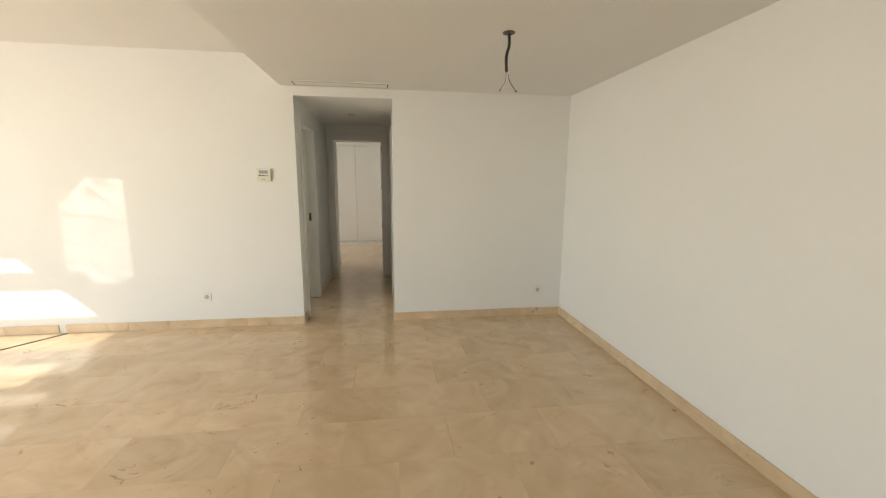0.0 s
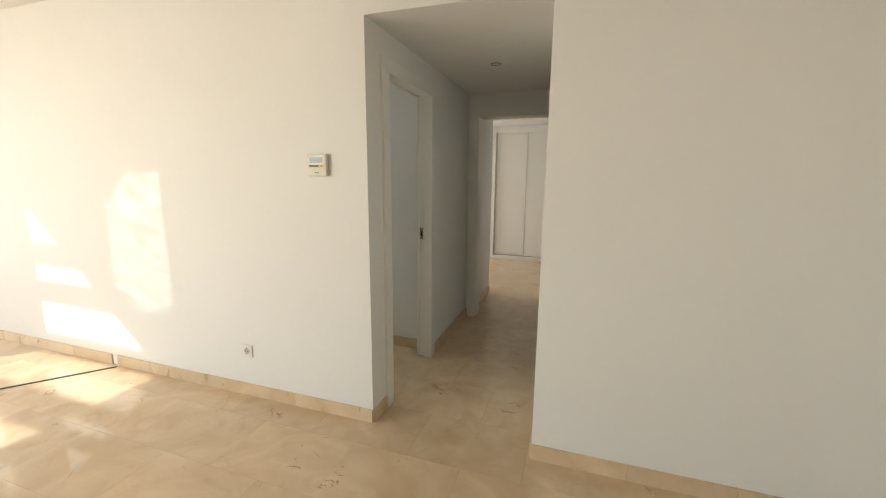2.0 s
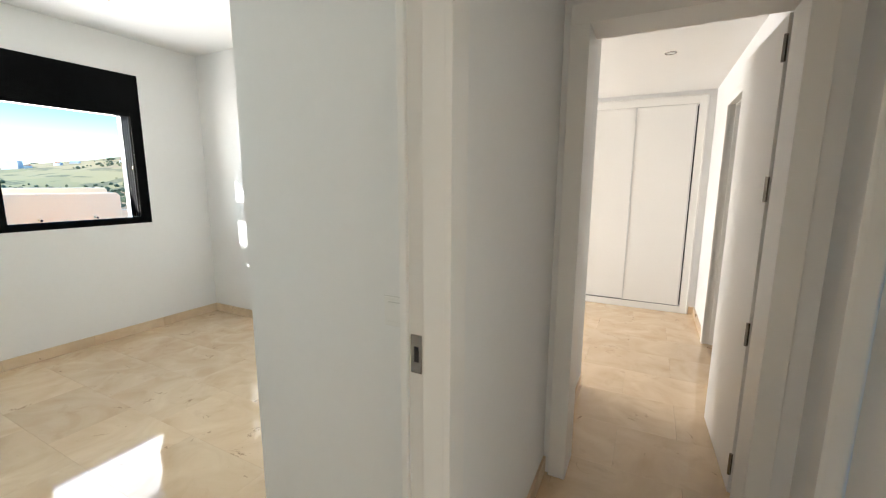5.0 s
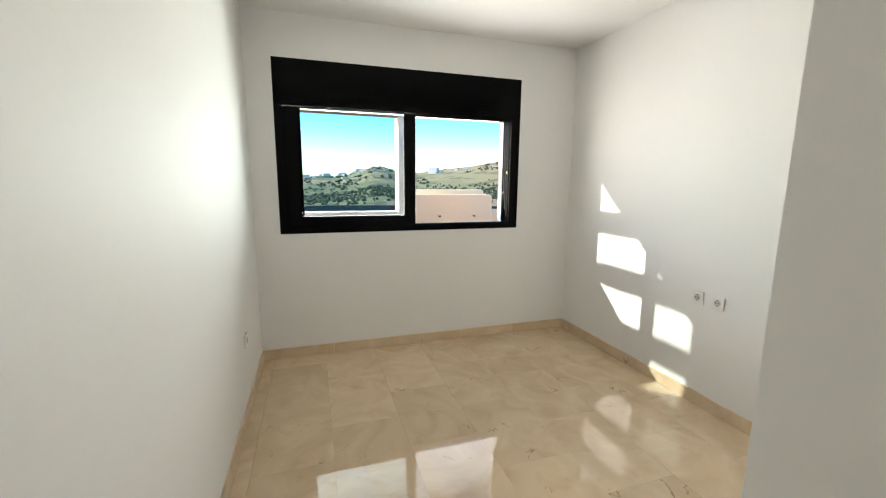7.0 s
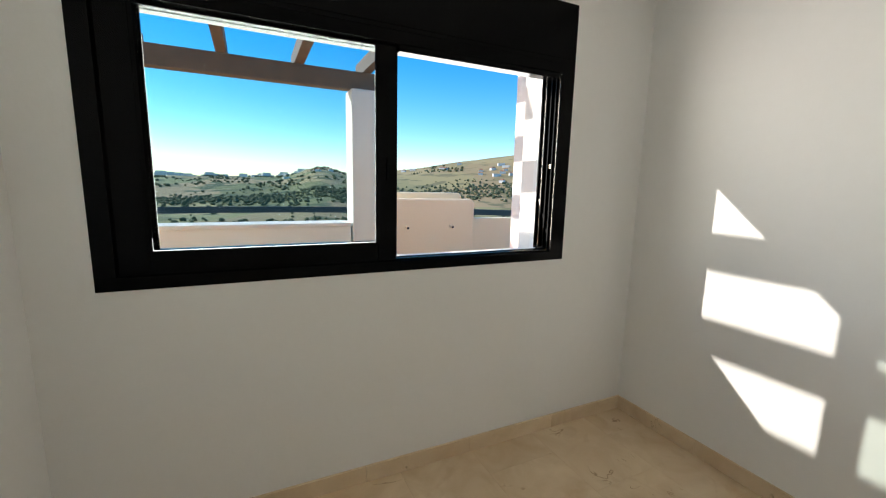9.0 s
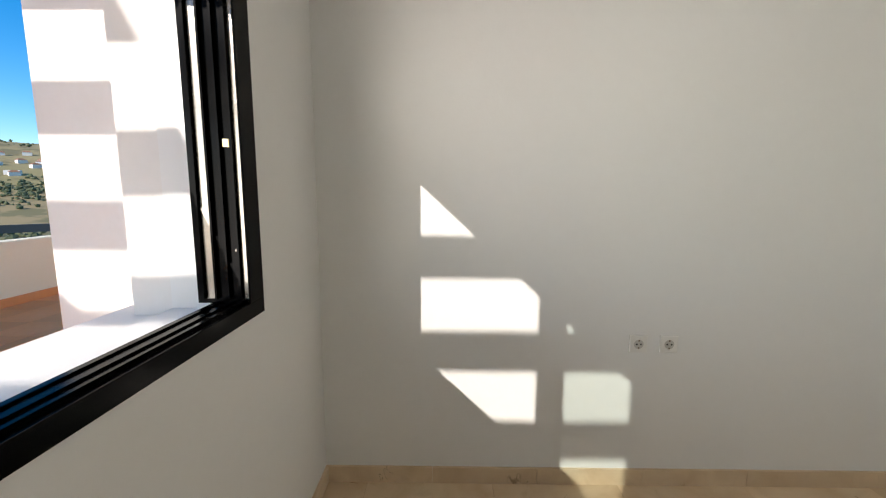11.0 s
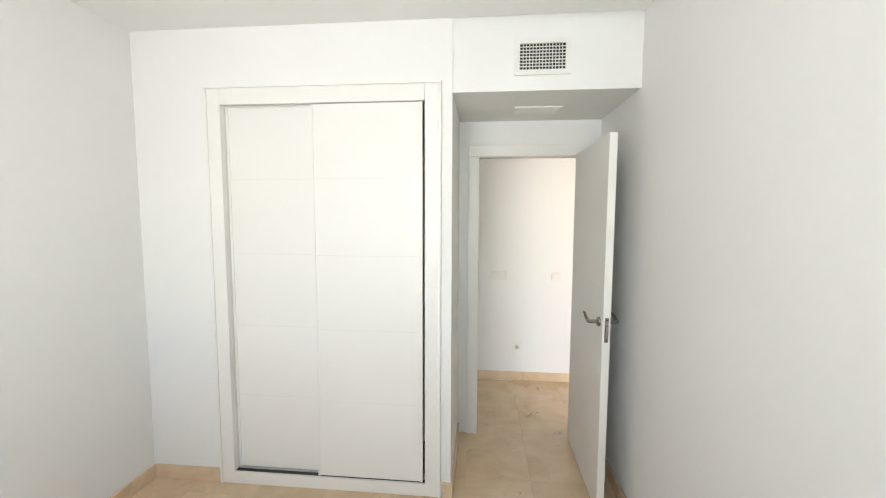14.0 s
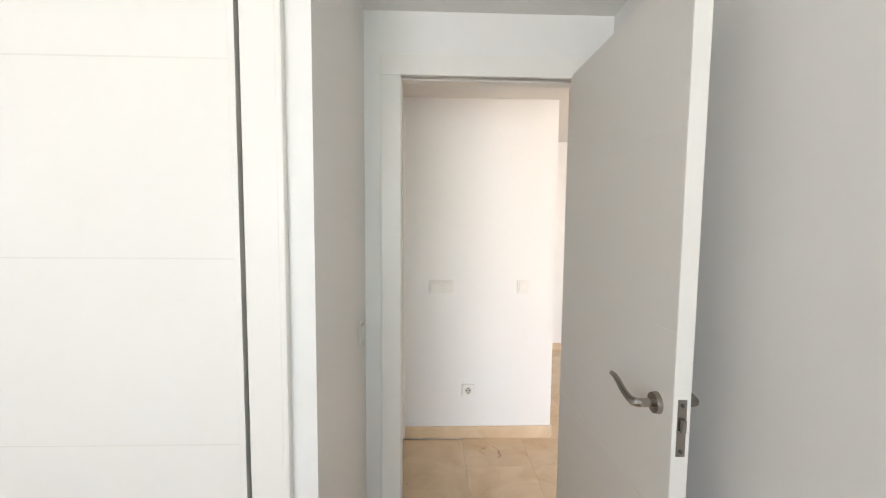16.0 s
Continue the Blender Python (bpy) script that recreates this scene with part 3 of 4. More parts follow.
def sash(y0, y1, x0, x1, stile):
    """A sliding sash with its four rails and a pane."""
    z0, z1 = WZ0 + 0.053, 1.983
    w = 0.080
    s = part("sash", boxes((x0, x1, y0, y0 + 0.096, z0, z1), bevel=0.002), BLACK, win)
    part("sash_stile", boxes((x0, x1, y1 - stile, y1, z0, z1), bevel=0.002), BLACK, s)
    part("sash_rail", boxes((x0, x1, y0 + 0.096, y1 - stile, z0, z0 + w), bevel=0.002), BLACK, s)
    part("sash_rail", boxes((x0, x1, y0 + 0.096, y1 - stile, z1 - 0.012, z1), bevel=0.002), BLACK, s)
    pane = part("pane", boxes(((x0 + x1) / 2 - 0.003, (x0 + x1) / 2 + 0.003, y0 + 0.086, y1 - stile + 0.01, z0 + w - 0.01, z1 - 0.006)), GLASS, s, "clear pane with a green tinge")
    bead = part("glazing_bead", boxes((x1 - 0.006, x1 + 0.001, y0 + 0.096, y0 + 0.108, z0 + w, z1 - 0.012), (x1 - 0.006, x1 + 0.001, y1 - stile - 0.012, y1 - stile, z0 + w, z1 - 0.012)), BLACK, s)
    return s


part("track_liner", boxes((-0.014, 0.0, WY1 - 0.085 - 0.002, WY1 - 0.085 + 0.001, WZ0 + fr, 1.985)), STEEL, win, "pale aluminium track")
sash(WY0 + fr + 0.0, 1.385, -0.050, -0.020, 0.086)
sash(WY0 + fr + 0.014, 1.378, -0.086, -0.056, 0.048)
part("sash_handle", boxes((-0.022, -0.012, 1.335, 1.35, 1.42, 1.52), bevel=0.003), BLACK, win)
OO = -4.21   # outermost face of the building


# ---- skirting ----
def skirting(x0, y0, x1, y1, side, start=0.0, height=0.082, thick=0.012):
    """A run of marble skirting slabs along a wall from one end to the other; side: the way it stands proud (dx, dy)."""
    run = thing("baseboard", x0, y0, 0, "cream marble skirting along the wall foot", "baseboard", kind="structure")
    a, b = Vector((x0, y0, 0)), Vector((x1, y1, 0))
    n = max(1, math.ceil((b - a).length / 0.6))
    for i in range(n):
        p, q = a.lerp(b, i / n), a.lerp(b, (i + 1) / n)
        d = (q - p).normalized() * 0.0006
        p, q = p + d - a, q - d - a
        off = Vector((*side, 0)) * thick
        xs, ys = sorted((p.x, q.x)), sorted((p.y, q.y))
        if off.x:
            xs = sorted((0, off.x))
        else:
            ys = sorted((0, off.y))
        part("slab", boxes((*xs, *ys, 0.0, height), bevel=0.0015), SKIRT, run)
    return run


skirting(GX, 0, 0, 0, (0, -1))
skirting(BO, 0, GX - 0.06, 0, (0, -1))
skirting(CW, 0, LR, 0, (0, -1))
skirting(LR, LB, LR, -0.012, (-1, 0))
skirting(0, 0, 0, DY0 - 0.08, (1, 0))
skirting(0, DY1 + 0.08, 0, EY0, (1, 0))
skirting(CW, 0, CW, 0.98, (-1, 0))
skirting(BX, BY0, BX, BY1, (1, 0))
skirting(BX + 0.012, BY1, WX, BY1, (0, -1))
skirting(BX + 0.012, BY0, -0.11, BY0, (0, 1))
skirting(WX, WDY1 + 0.10, WX, BY1 - 0.012, (-1, 0))
skirting(WX, RY - 0.012, WX, WDY0 - 0.10, (-1, 0))
skirting(WX, RY, -0.11, RY, (0, -1))
skirting(FX, EY1, FX, 3.44, (-1, 0))
skirting(FX, 4.36, FX, FW, (-1, 0))
skirting(0.03, EY1, 0.03, 3.0, (1, 0))
skirting(0.825, FW, FX - 0.012, FW, (0, -1))
skirting(BX, FW, -0.46, FW, (0, -1))

# ---- sockets, switches and small fittings ----


def socket(x, y, z, way, label="white wall socket with a round well"):
    """A round-welled wall socket in a square plate; way: the way it faces, in degrees (0: -y, 90: +x, 180: +y, 270: -x)."""
    ob = thing("wall_socket", x, y, z, label, "socket", rz=way)
    part("plate", boxes((-0.040, 0.040, -0.008, 0.0, -0.040, 0.040), bevel=0.0025), PLASTIC, ob)
    part("plate_shade_rim", boxes((-0.0413, 0.0413, -0.002, 0.0, -0.0413, 0.0413)), PLATE_SHADE, ob, "grey rim painted as shade round the plate")
    part("well", rods(((0, -0.004, 0), (0, -0.010, 0), 0.0215), sides=28), RECESS_GREY, ob, smooth=True)
    part("pin_hole", rods(((-0.0095, -0.009, 0), (-0.0095, -0.0108, 0), 0.0042)), DARK, ob)
    part("pin_hole", rods(((0.0095, -0.009, 0), (0.0095, -0.0108, 0), 0.0042)), DARK, ob)
    for ez in (0.0175, -0.0175):
        part("earth_clip", boxes((-0.003, 0.003, -0.0112, -0.009, ez - 0.0035, ez + 0.0035)), STEEL, ob)
    return ob


def switch(x, y, z, way, rockers=1):
    ob = thing("light_switch", x, y, z, "white rocker light switch on the wall", "switch", rz=way)
    w = 0.040 * (1 if rockers == 1 else 1.9)
    part("plate", boxes((-w, w, -0.007, 0.0, -0.040, 0.040), bevel=0.0025), PLASTIC, ob)
    part("plate_shade_rim", boxes((-w - 0.0015, w + 0.0015, -0.002, 0.0, -0.0415, 0.0415)), PLATE_SHADE, ob, "grey rim painted as shade round the plate")
    for k in range(rockers):
        c = 0 if rockers == 1 else (-0.036 + 0.072 * k)
        # raised grey rim that draws the shadow line round the rocker
        part("rocker_shade_rim", boxes((c - 0.0272, c + 0.0272, -0.0078, -0.006, -0.0272, 0.0272)), RECESS_GREY, ob, "grey rim painted as the shadow round the rocker")
        part("rocker", boxes((c - 0.026, c + 0.026, -0.0115, -0.006, -0.026, 0.026), bevel=0.002), PLASTIC, ob)
    return ob


# grey that paints a thin line of shade round each wall plate
PLATE_SHADE = material("plate_edge_shade", (0.64, 0.625, 0.59), 0.6)
# grey for the bulb faces, and painted shade in wells, rocker gaps and vent
RECESS_GREY = material("grey_bulb_and_recess_shade", (0.55, 0.53, 0.49), 0.4)
socket(-0.914, 0, 0.314, 0)
socket(2.477, 0, 0.287, 0)
socket(CW, 0.560, 0.330, 270)
socket(-2.346, BY1, 0.706, 0)
socket(-2.207, BY1, 0.706, 0)
socket(-3.08, BY0, 0.45, 180)
switch(CW, 0.745, 1.03, 270, 2)
switch(CW, 0.205, 1.03, 270, 1)
switch(-0.205, RY, 1.05, 0, 1)

therm = thing("thermostat", -0.30, 0, 1.50, "cream wall thermostat with a grey display", "thermostat")
part("case", boxes((-0.062, 0.062, -0.026, 0, -0.060, 0.060), bevel=0.004), IVORY, therm)
part("bezel", boxes((-0.052, 0.052, -0.0275, -0.025, 0.004, 0.052), bevel=0.001), PLASTIC, therm)
part("display", boxes((-0.042, 0.040, -0.0285, -0.026, 0.012, 0.043)), SCREEN, therm, "grey liquid crystal display")
part("button", boxes((-0.046, -0.018, -0.0295, -0.026, -0.010, 0.0), bevel=0.001), GREYDARK, therm)
part("button", boxes((-0.014, 0.012, -0.0295, -0.026, -0.010, 0.0), bevel=0.001), GREYDARK, therm)
part("button", boxes((0.016, 0.042, -0.0295, -0.026, -0.010, 0.0), bevel=0.001), AMBER, therm)
part("mark", boxes((-0.016, 0.012, -0.0268, -0.0255, -0.043, -0.039)), GREYDARK, therm)

vent = thing("ceiling_access_panel", 0, 0, LH, "white ceiling panel with dark joints above the corridor", "ceiling panel")
PX0, PX1, PY0, PY1 = 0.045, 0.875, -0.215, -0.075
# dark sheet below the ceiling whose rim draws the shade in the joint
part("shadow_gap", boxes((PX0 - 0.012, PX1 + 0.012, PY0 - 0.012, PY1 + 0.012, -0.0054, 0.004)), DARK, vent)
part("panel", boxes((PX0, PX1, PY0, PY1, -0.006, 0.001), bevel=0.001), LACQUER, vent)
part("panel_rim", boxes((PX0 - 0.022, PX0 - 0.01, PY0 - 0.022, PY1 + 0.022, -0.006, 0.001), (PX1 + 0.01, PX1 + 0.022, PY0 - 0.022, PY1 + 0.022, -0.006, 0.001),
     (PX0 - 0.01, PX1 + 0.01, PY0 - 0.022, PY0 - 0.01, -0.006, 0.001), (PX0 - 0.01, PX1 + 0.01, PY1 + 0.01, PY1 + 0.022, -0.006, 0.001)), LACQUER, vent)


def downlight(x, y, z):
    ob = thing("recessed_downlight", x, y, z, "small recessed ceiling spotlight, switched off", "spotlight", "ceiling spotlights")
    bm = bmesh.new()
    ring = [bmesh.ops.create_circle(bm, cap_ends=False, segments=28, radius=r, matrix=Matrix.Translation((0, 0, h)))["verts"] for r, h in ((0.040, 0.0), (0.038, -0.004), (0.030, -0.004), (0.028, 0.001))]
    for a, b in zip(ring, ring[1:]):
        for k in range(28):
            bm.faces.new((a[k], a[(k + 1) % 28], b[(k + 1) % 28], b[k]))
    part("ring", bm, STEEL, ob, smooth=True)
    part("bulb_face", rods(((0, 0, 0.0), (0, 0, -0.002), 0.028), sides=24), RECESS_GREY, ob)
    return ob


downlight(0.452, 1.06, CH)
downlight(0.42, 3.735, FC)


def hanging_wire(x, y, z, drop, sleeve, label):
    ob = thing("ceiling_wire", x, y, z, label, "ceiling cable", "bare ceiling cables")
    part("hole_cap", rods(((0, 0, 0), (0, 0, -0.005), 0.036), sides=24), GREYDARK, ob, smooth=True)
    if sleeve:
        tube("sleeve", arc([(0, 0, 0), (0.004, 0, -0.07), (-0.010, 0.004, -0.13), (-0.008, 0, -sleeve)]), 0.009, RUBBER_AND_GAP, ob, "black cable sleeve")
    for k, (ex, ey, m) in enumerate(((-0.045, 0.0, COPPER), (0.058, 0.01, RUBBER_AND_GAP), (0.006, -0.012, PLASTIC))):
        s = -sleeve if sleeve else 0
        e = -drop
        tube("wire", arc([(-0.008 if sleeve else 0, 0, s * 0.9), (ex * 0.3, ey, s + (e - s) * 0.45), (ex * 0.85, ey, s + (e - s) * 0.85), (ex, ey, e), (ex * 1.12, ey, e + 0.012)]), 0.0022, m, ob)
    return ob


hanging_wire(1.585, -1.64, LH, 0.33, 0.22, "bare cable with black sleeve hanging from the ceiling")
hanging_wire(-2.62, 1.66, BH, 0.15, 0.0, "short bare wires hanging from the bedroom ceiling")

grille = thing("air_grille", WX + 0.014, 0, 0, "white framed air grille with a dark mesh", "air grille")
GY0, GY1, GZ0, GZ1 = 0.497, 0.729, 2.36, 2.49
part("grille_frame", boxes((-0.012, 0.0, GY0 - 0.026, GY0, GZ0 - 0.026, GZ1 + 0.026), (-0.012, 0.0, GY1, GY1 + 0.026, GZ0 - 0.026, GZ1 + 0.026),
     (-0.012, 0.0, GY0, GY1, GZ0 - 0.026, GZ0), (-0.012, 0.0, GY0, GY1, GZ1, GZ1 + 0.026)), PLASTIC, grille)
part("grille_back", boxes((-0.002, 0.0, GY0, GY1, GZ0, GZ1)), DARK, grille)
for k in range(1, 14):
    yy = GY0 + (GY1 - GY0) * k / 14
    part("vane", boxes((-0.010, -0.003, yy - 0.0016, yy + 0.0016, GZ0, GZ1)), PLASTIC, grille)
for k in range(1, 8):
    zz = GZ0 + (GZ1 - GZ0) * k / 8
    part("vane", boxes((-0.011, -0.004, GY0, GY1, zz - 0.0016, zz + 0.0016)), PLASTIC, grille)

soffit_vent = thing("ceiling_vent", -0.38, 0.585, SOFFIT, "white slatted vent in the recess ceiling", "ceiling vent")
part("vent_frame", boxes((-0.085, 0.085, -0.14, -0.125, -0.008, 0), (-0.085, 0.085, 0.125, 0.14, -0.008, 0), (-0.085, -0.07, -0.125, 0.125, -0.008, 0), (0.07, 0.085, -0.125, 0.125, -0.008, 0)), PLASTIC, soffit_vent)
part("vent_back", boxes((-0.07, 0.07, -0.125, 0.125, -0.002, 0)), RECESS_GREY, soffit_vent)
for k in range(6):
    part("slat", boxes((-0.062 + 0.0225 * k, -0.047 + 0.0225 * k, -0.125, 0.125, -0.008, -0.004)), PLASTIC, soffit_vent)

# ---- living room's glass front: a track set in the floor, a fixed side frame ----
track = thing("door_track", GX + 0.02, -0.03, 0, "slim dark floor track of the terrace door", "door track", rz=-128.5)
part("rail", boxes((0, 2.6, -0.008, 0.008, 0.0005, 0.006), bevel=0.001), GREYDARK, track)

# ---- terrace ----
for nm, bx in (("wall_outer_north", (OO, BO, WY1, 7.5, -0.15, 2.28)), ("wall_outer_south", (OO, BO, 0.0, WY0, -0.15, 2.28)), ("wall_outer_below_window", (OO, BO, WY0, WY1, -0.15, 0.971)), ("wall_outer_fin", (-4.77, OO, 2.67, 2.92, -0.15, TOP)), ("wall_outer_top", (OO, BO, 0.0, 7.5, 2.28, TOP))):
    structure(nm, boxes(bx), RENDERWALL, "white rendered outer wall of the terrace", "wall")
structure("window_sill_outside", boxes((-4.30, BX - 0.112, WY0 + 0.003, WY1 - 0.003, 0.972, 1.000), (-4.30, OO - 0.002, WY1 - 0.003, 2.667, 0.94, 1.000)), RENDERWALL, "wide white outer window ledge", "window sill")


def prism(bm, corners, z0, z1):
    """Adds an upright prism over the corners of a plan."""
    lo = [bm.verts.new((x, y, z0)) for x, y in corners]
    hi = [bm.verts.new((x, y, z1)) for x, y in corners]
    bm.faces.new(lo[::-1])
    bm.faces.new(hi)
    for k in range(len(corners)):
        n = (k + 1) % len(corners)
        bm.faces.new((lo[k], lo[n], hi[n], hi[k]))
    return bm


# covered terrace: a thin roof with an added, unseen slot for a light patch
SX0, SX1 = -4.53, GX - 0.2
LY0, LY1 = -3.32, -1.72
LX = [(-2.11 + 0.71 * LY0, -1.55 + 0.71 * LY0), (-2.11 + 0.71 * LY1, -1.55 + 0.71 * LY1)]
# the unseen length down to y -9.5 is added to block stray sun
bm = boxes((SX0, SX1, LY1, -0.002, HH, HH + 0.07), (SX0, SX1, -9.5, LY0, HH, HH + 0.07))
prism(bm, [(SX0, LY0), (LX[0][0], LY0), (LX[1][0], LY1), (SX0, LY1)], HH, HH + 0.07)
prism(bm, [(LX[0][1], LY0), (SX1, LY0), (SX1, LY1), (LX[1][1], LY1)], HH, HH + 0.07)


def up_the_sun(x, z):
    """The place on the roof through which the sun reaches (x, z) of the living room wall."""
    s = (HH - z) / 0.66
    return x - 0.71 * s, -s


# added corners that trim the outline of the light patch on the wall
for tri in (((-2.20, 1.13), (-1.80, 1.50), (-2.20, 1.50)), ((-1.50, 0.52), (-1.50, 0.30), (-1.86, 0.30)), ((-1.78, 1.50), (-1.52, 1.44), (-1.50, 1.50))):
    prism(bm, [up_the_sun(*c) for c in tri], HH - 0.002, HH + 0.05)
structure("terrace_ceiling", bm, RENDERWALL, "white ceiling of the covered terrace", "ceiling")
# unseen pane, added to imitate sunlight reflected onto the living room wall
light_pane = thing("roof_light", 0, 0, HH + 0.02, "unseen rippled pane added to throw a light patch on the wall", "roof light", kind="structure")
part("pane", prism(bmesh.new(), [(LX[0][0], LY0), (LX[0][1], LY0), (LX[1][1], LY1), (LX[1][0], LY1)], 0, 0.008), RIPPLE_MASK, light_pane)
structure("terrace_floor", boxes((-11.0, OO, -9.0, 9.0, -0.32, -0.112)), TERRACOTTA, "terracotta tiled terrace floor", "terrace")
pg = thing("pergola", -6.5, 0, 2.36, "dark brown timber pergola on white posts over the terrace", "pergola")
for k in range(-12, 1):
    # unseen rafters below k -7 are moved to shape the living room's shade stripes
    yb = 1.947 + 0.667 * k + (0.2 if k < -7 else 0.0)
    part("rafter", boxes((-0.25, 6.5 + OO, yb - 0.045, yb + 0.045, 0.18, 0.32), bevel=0.004), TIMBER, pg)
bm = boxes((-0.06, 0.06, -8.2, 2.08, 0.0, 0.18))
block(bm, -0.06, 0.06, 2.08, 2.15, 0.04, 0.18)
block(bm, -0.06, 0.06, 2.15, 2.20, 0.055, 0.18)
block(bm, -0.06, 0.06, 2.20, 2.26, 0.10, 0.18)
part("edge_beam", bm, TIMBER, pg, "long beam with a carved end")
for yp in (1.90, -3.09, -7.6):
    part("post", boxes((-0.17, 0.13, yp - 0.13, yp + 0.13, -2.472, 0.0), bevel=0.012), RENDERWALL, pg, "white rendered post")
low = thing("terrace_wall", -6.5, 0, -0.112, "low white rendered terrace wall between posts", "terrace wall", kind="structure")
part("wall", boxes((-0.12, 0.12, -2.92, 1.75, 0, 1.07), bevel=0.012), RENDERWALL, low)
part("coping", boxes((-0.15, 0.15, -2.92, 1.75, 1.07, 1.105), bevel=0.006), RENDERWALL, low)
structure("terrace_floor_raised", boxes((-7.15, -4.95, 0.7, 9.0, -0.112, 0.40)), TERRACOTTA, "raised terracotta tiled terrace floor", "terrace")
pp = thing("parapet", 0, 0, 0.41, "cream painted terrace parapet with an orange tile foot", "parapet", kind="structure")


def rounded_wall(x0, x1, y0, y1, height, r):
    """A wall along y whose far upper corner is rounded by r and whose edges are softened."""
    bm = bmesh.new()
    rim = [(y0, 0), (y1, 0)] + [(y1 - r + r * math.cos(a), height - r + r * math.sin(a)) for a in (k * math.pi / 16 for k in range(9))] + [(y0, height)]
    a, b = ([bm.verts.new((x, y, z)) for y, z in rim] for x in (x0, x1))
    bm.faces.new(a[::-1])
    bm.faces.new(b)
    for k in range(len(rim)):
        n = (k + 1) % len(rim)
        bm.faces.new((a[k], a[n], b[n], b[k]))
    bmesh.ops.recalc_face_normals(bm, faces=bm.faces)
    rim_edges = [e for e in bm.edges if abs(e.verts[0].co.x - e.verts[1].co.x) < 1e-6 and max(v.co.z for v in e.verts) > 0.01]
    bmesh.ops.bevel(bm, geom=rim_edges, offset=0.022, segments=2, affect="EDGES", profile=0.6)
    return bm


part("tall_parapet", rounded_wall(-6.80, -6.64, 2.04, 3.405, 0.826, 0.065), PARAPET, pp)
part("back_parapet", rounded_wall(-7.25, -7.10, 2.20, 3.45, 0.895, 0.05), PARAPET, pp)
part("low_parapet", boxes((-7.08, -6.95, 3.24, 9.0, 0, 0.553), bevel=0.014), PARAPET, pp)
part("return_parapet", boxes((-6.95, -6.80, 3.27, 3.405, 0, 0.553), bevel=0.008), PARAPET, pp)
part("tile_foot", boxes((-6.64, -6.624, 2.04, 3.421, 0, 0.074), bevel=0.002), TERRACOTTA, pp, "orange tile foot")
part("tile_foot", boxes((-6.95, -6.934, 3.421, 9.0, 0, 0.074), bevel=0.002), TERRACOTTA, pp, "orange tile foot")
for yy in (2.47, 3.065):
    part("water_spout", rods(((-6.645, yy, 0.492), (-6.575, yy, 0.480), 0.020)), PARAPET, pp, "short drain spout", smooth=True)
    part("spout_hole", rods(((-6.577, yy, 0.4805), (-6.573, yy, 0.4795), 0.0155)), DARK, pp, smooth=True)

# unseen block, added to give the living room's sun patches their left edge
structure("sun_block_pillar", boxes((-4.61, -4.31, -1.80, -0.90, -0.11, HH)), RENDERWALL, "unseen white pillar added to cut off the sun on the wall", "pillar")

# ---- land ----


def land_height(x, y):
    """Metres below or above the floor: a valley, then fields rising to hills."""
    r = math.hypot(x, y)
    a = math.degrees(math.atan2(y, -x))
    top = 0.007 + 0.023 * math.exp(-((a - 8.6) / 3.0) ** 2) + 0.076 / (1 + math.exp(-(a - 24) / 7.0))
    rise = min(1.0, max(0.0, (r - 240) / 1000.0))
    rise = rise * rise * (3 - 2 * rise)
    far = -28 - 8 * min(1, r / 300) + rise * (36 + 1250 * top)
    far += 6 * min(1, r / 600) * noise.noise(Vector((x / 260, y / 260, 0.3))) + 3 * min(1, r / 300) * noise.noise(Vector((x / 70, y / 70, 1.7)))
    if r > 1500:
        far += (r - 1500) * (top * 0.75 - 0.002) * (0.5 if a > 20 else 1.0)
    return far - (0 if r > 60 else 6 * (1 - r / 60))


def land_mesh():
    bm = bmesh.new()
    rings = [16 * 1.075 ** k for k in range(76)]
    n = 300
    grid = []
    for r in rings:
        ring = []
        for k in range(n):
            a = 2 * math.pi * k / n
            x, y = -r * math.cos(a), r * math.sin(a)
            ring.append(bm.verts.new((x, y, land_height(x, y))))
        grid.append(ring)
    for a, b in zip(grid, grid[1:]):
        for k in range(n):
            bm.faces.new((a[k], a[(k + 1) % n], b[(k + 1) % n], b[k]))
    c = bm.verts.new((0, 0, grid[0][0].co.z - 2))
    for k in range(n):
        bm.faces.new((c, grid[0][(k + 1) % n], grid[0][k]))
    return bm


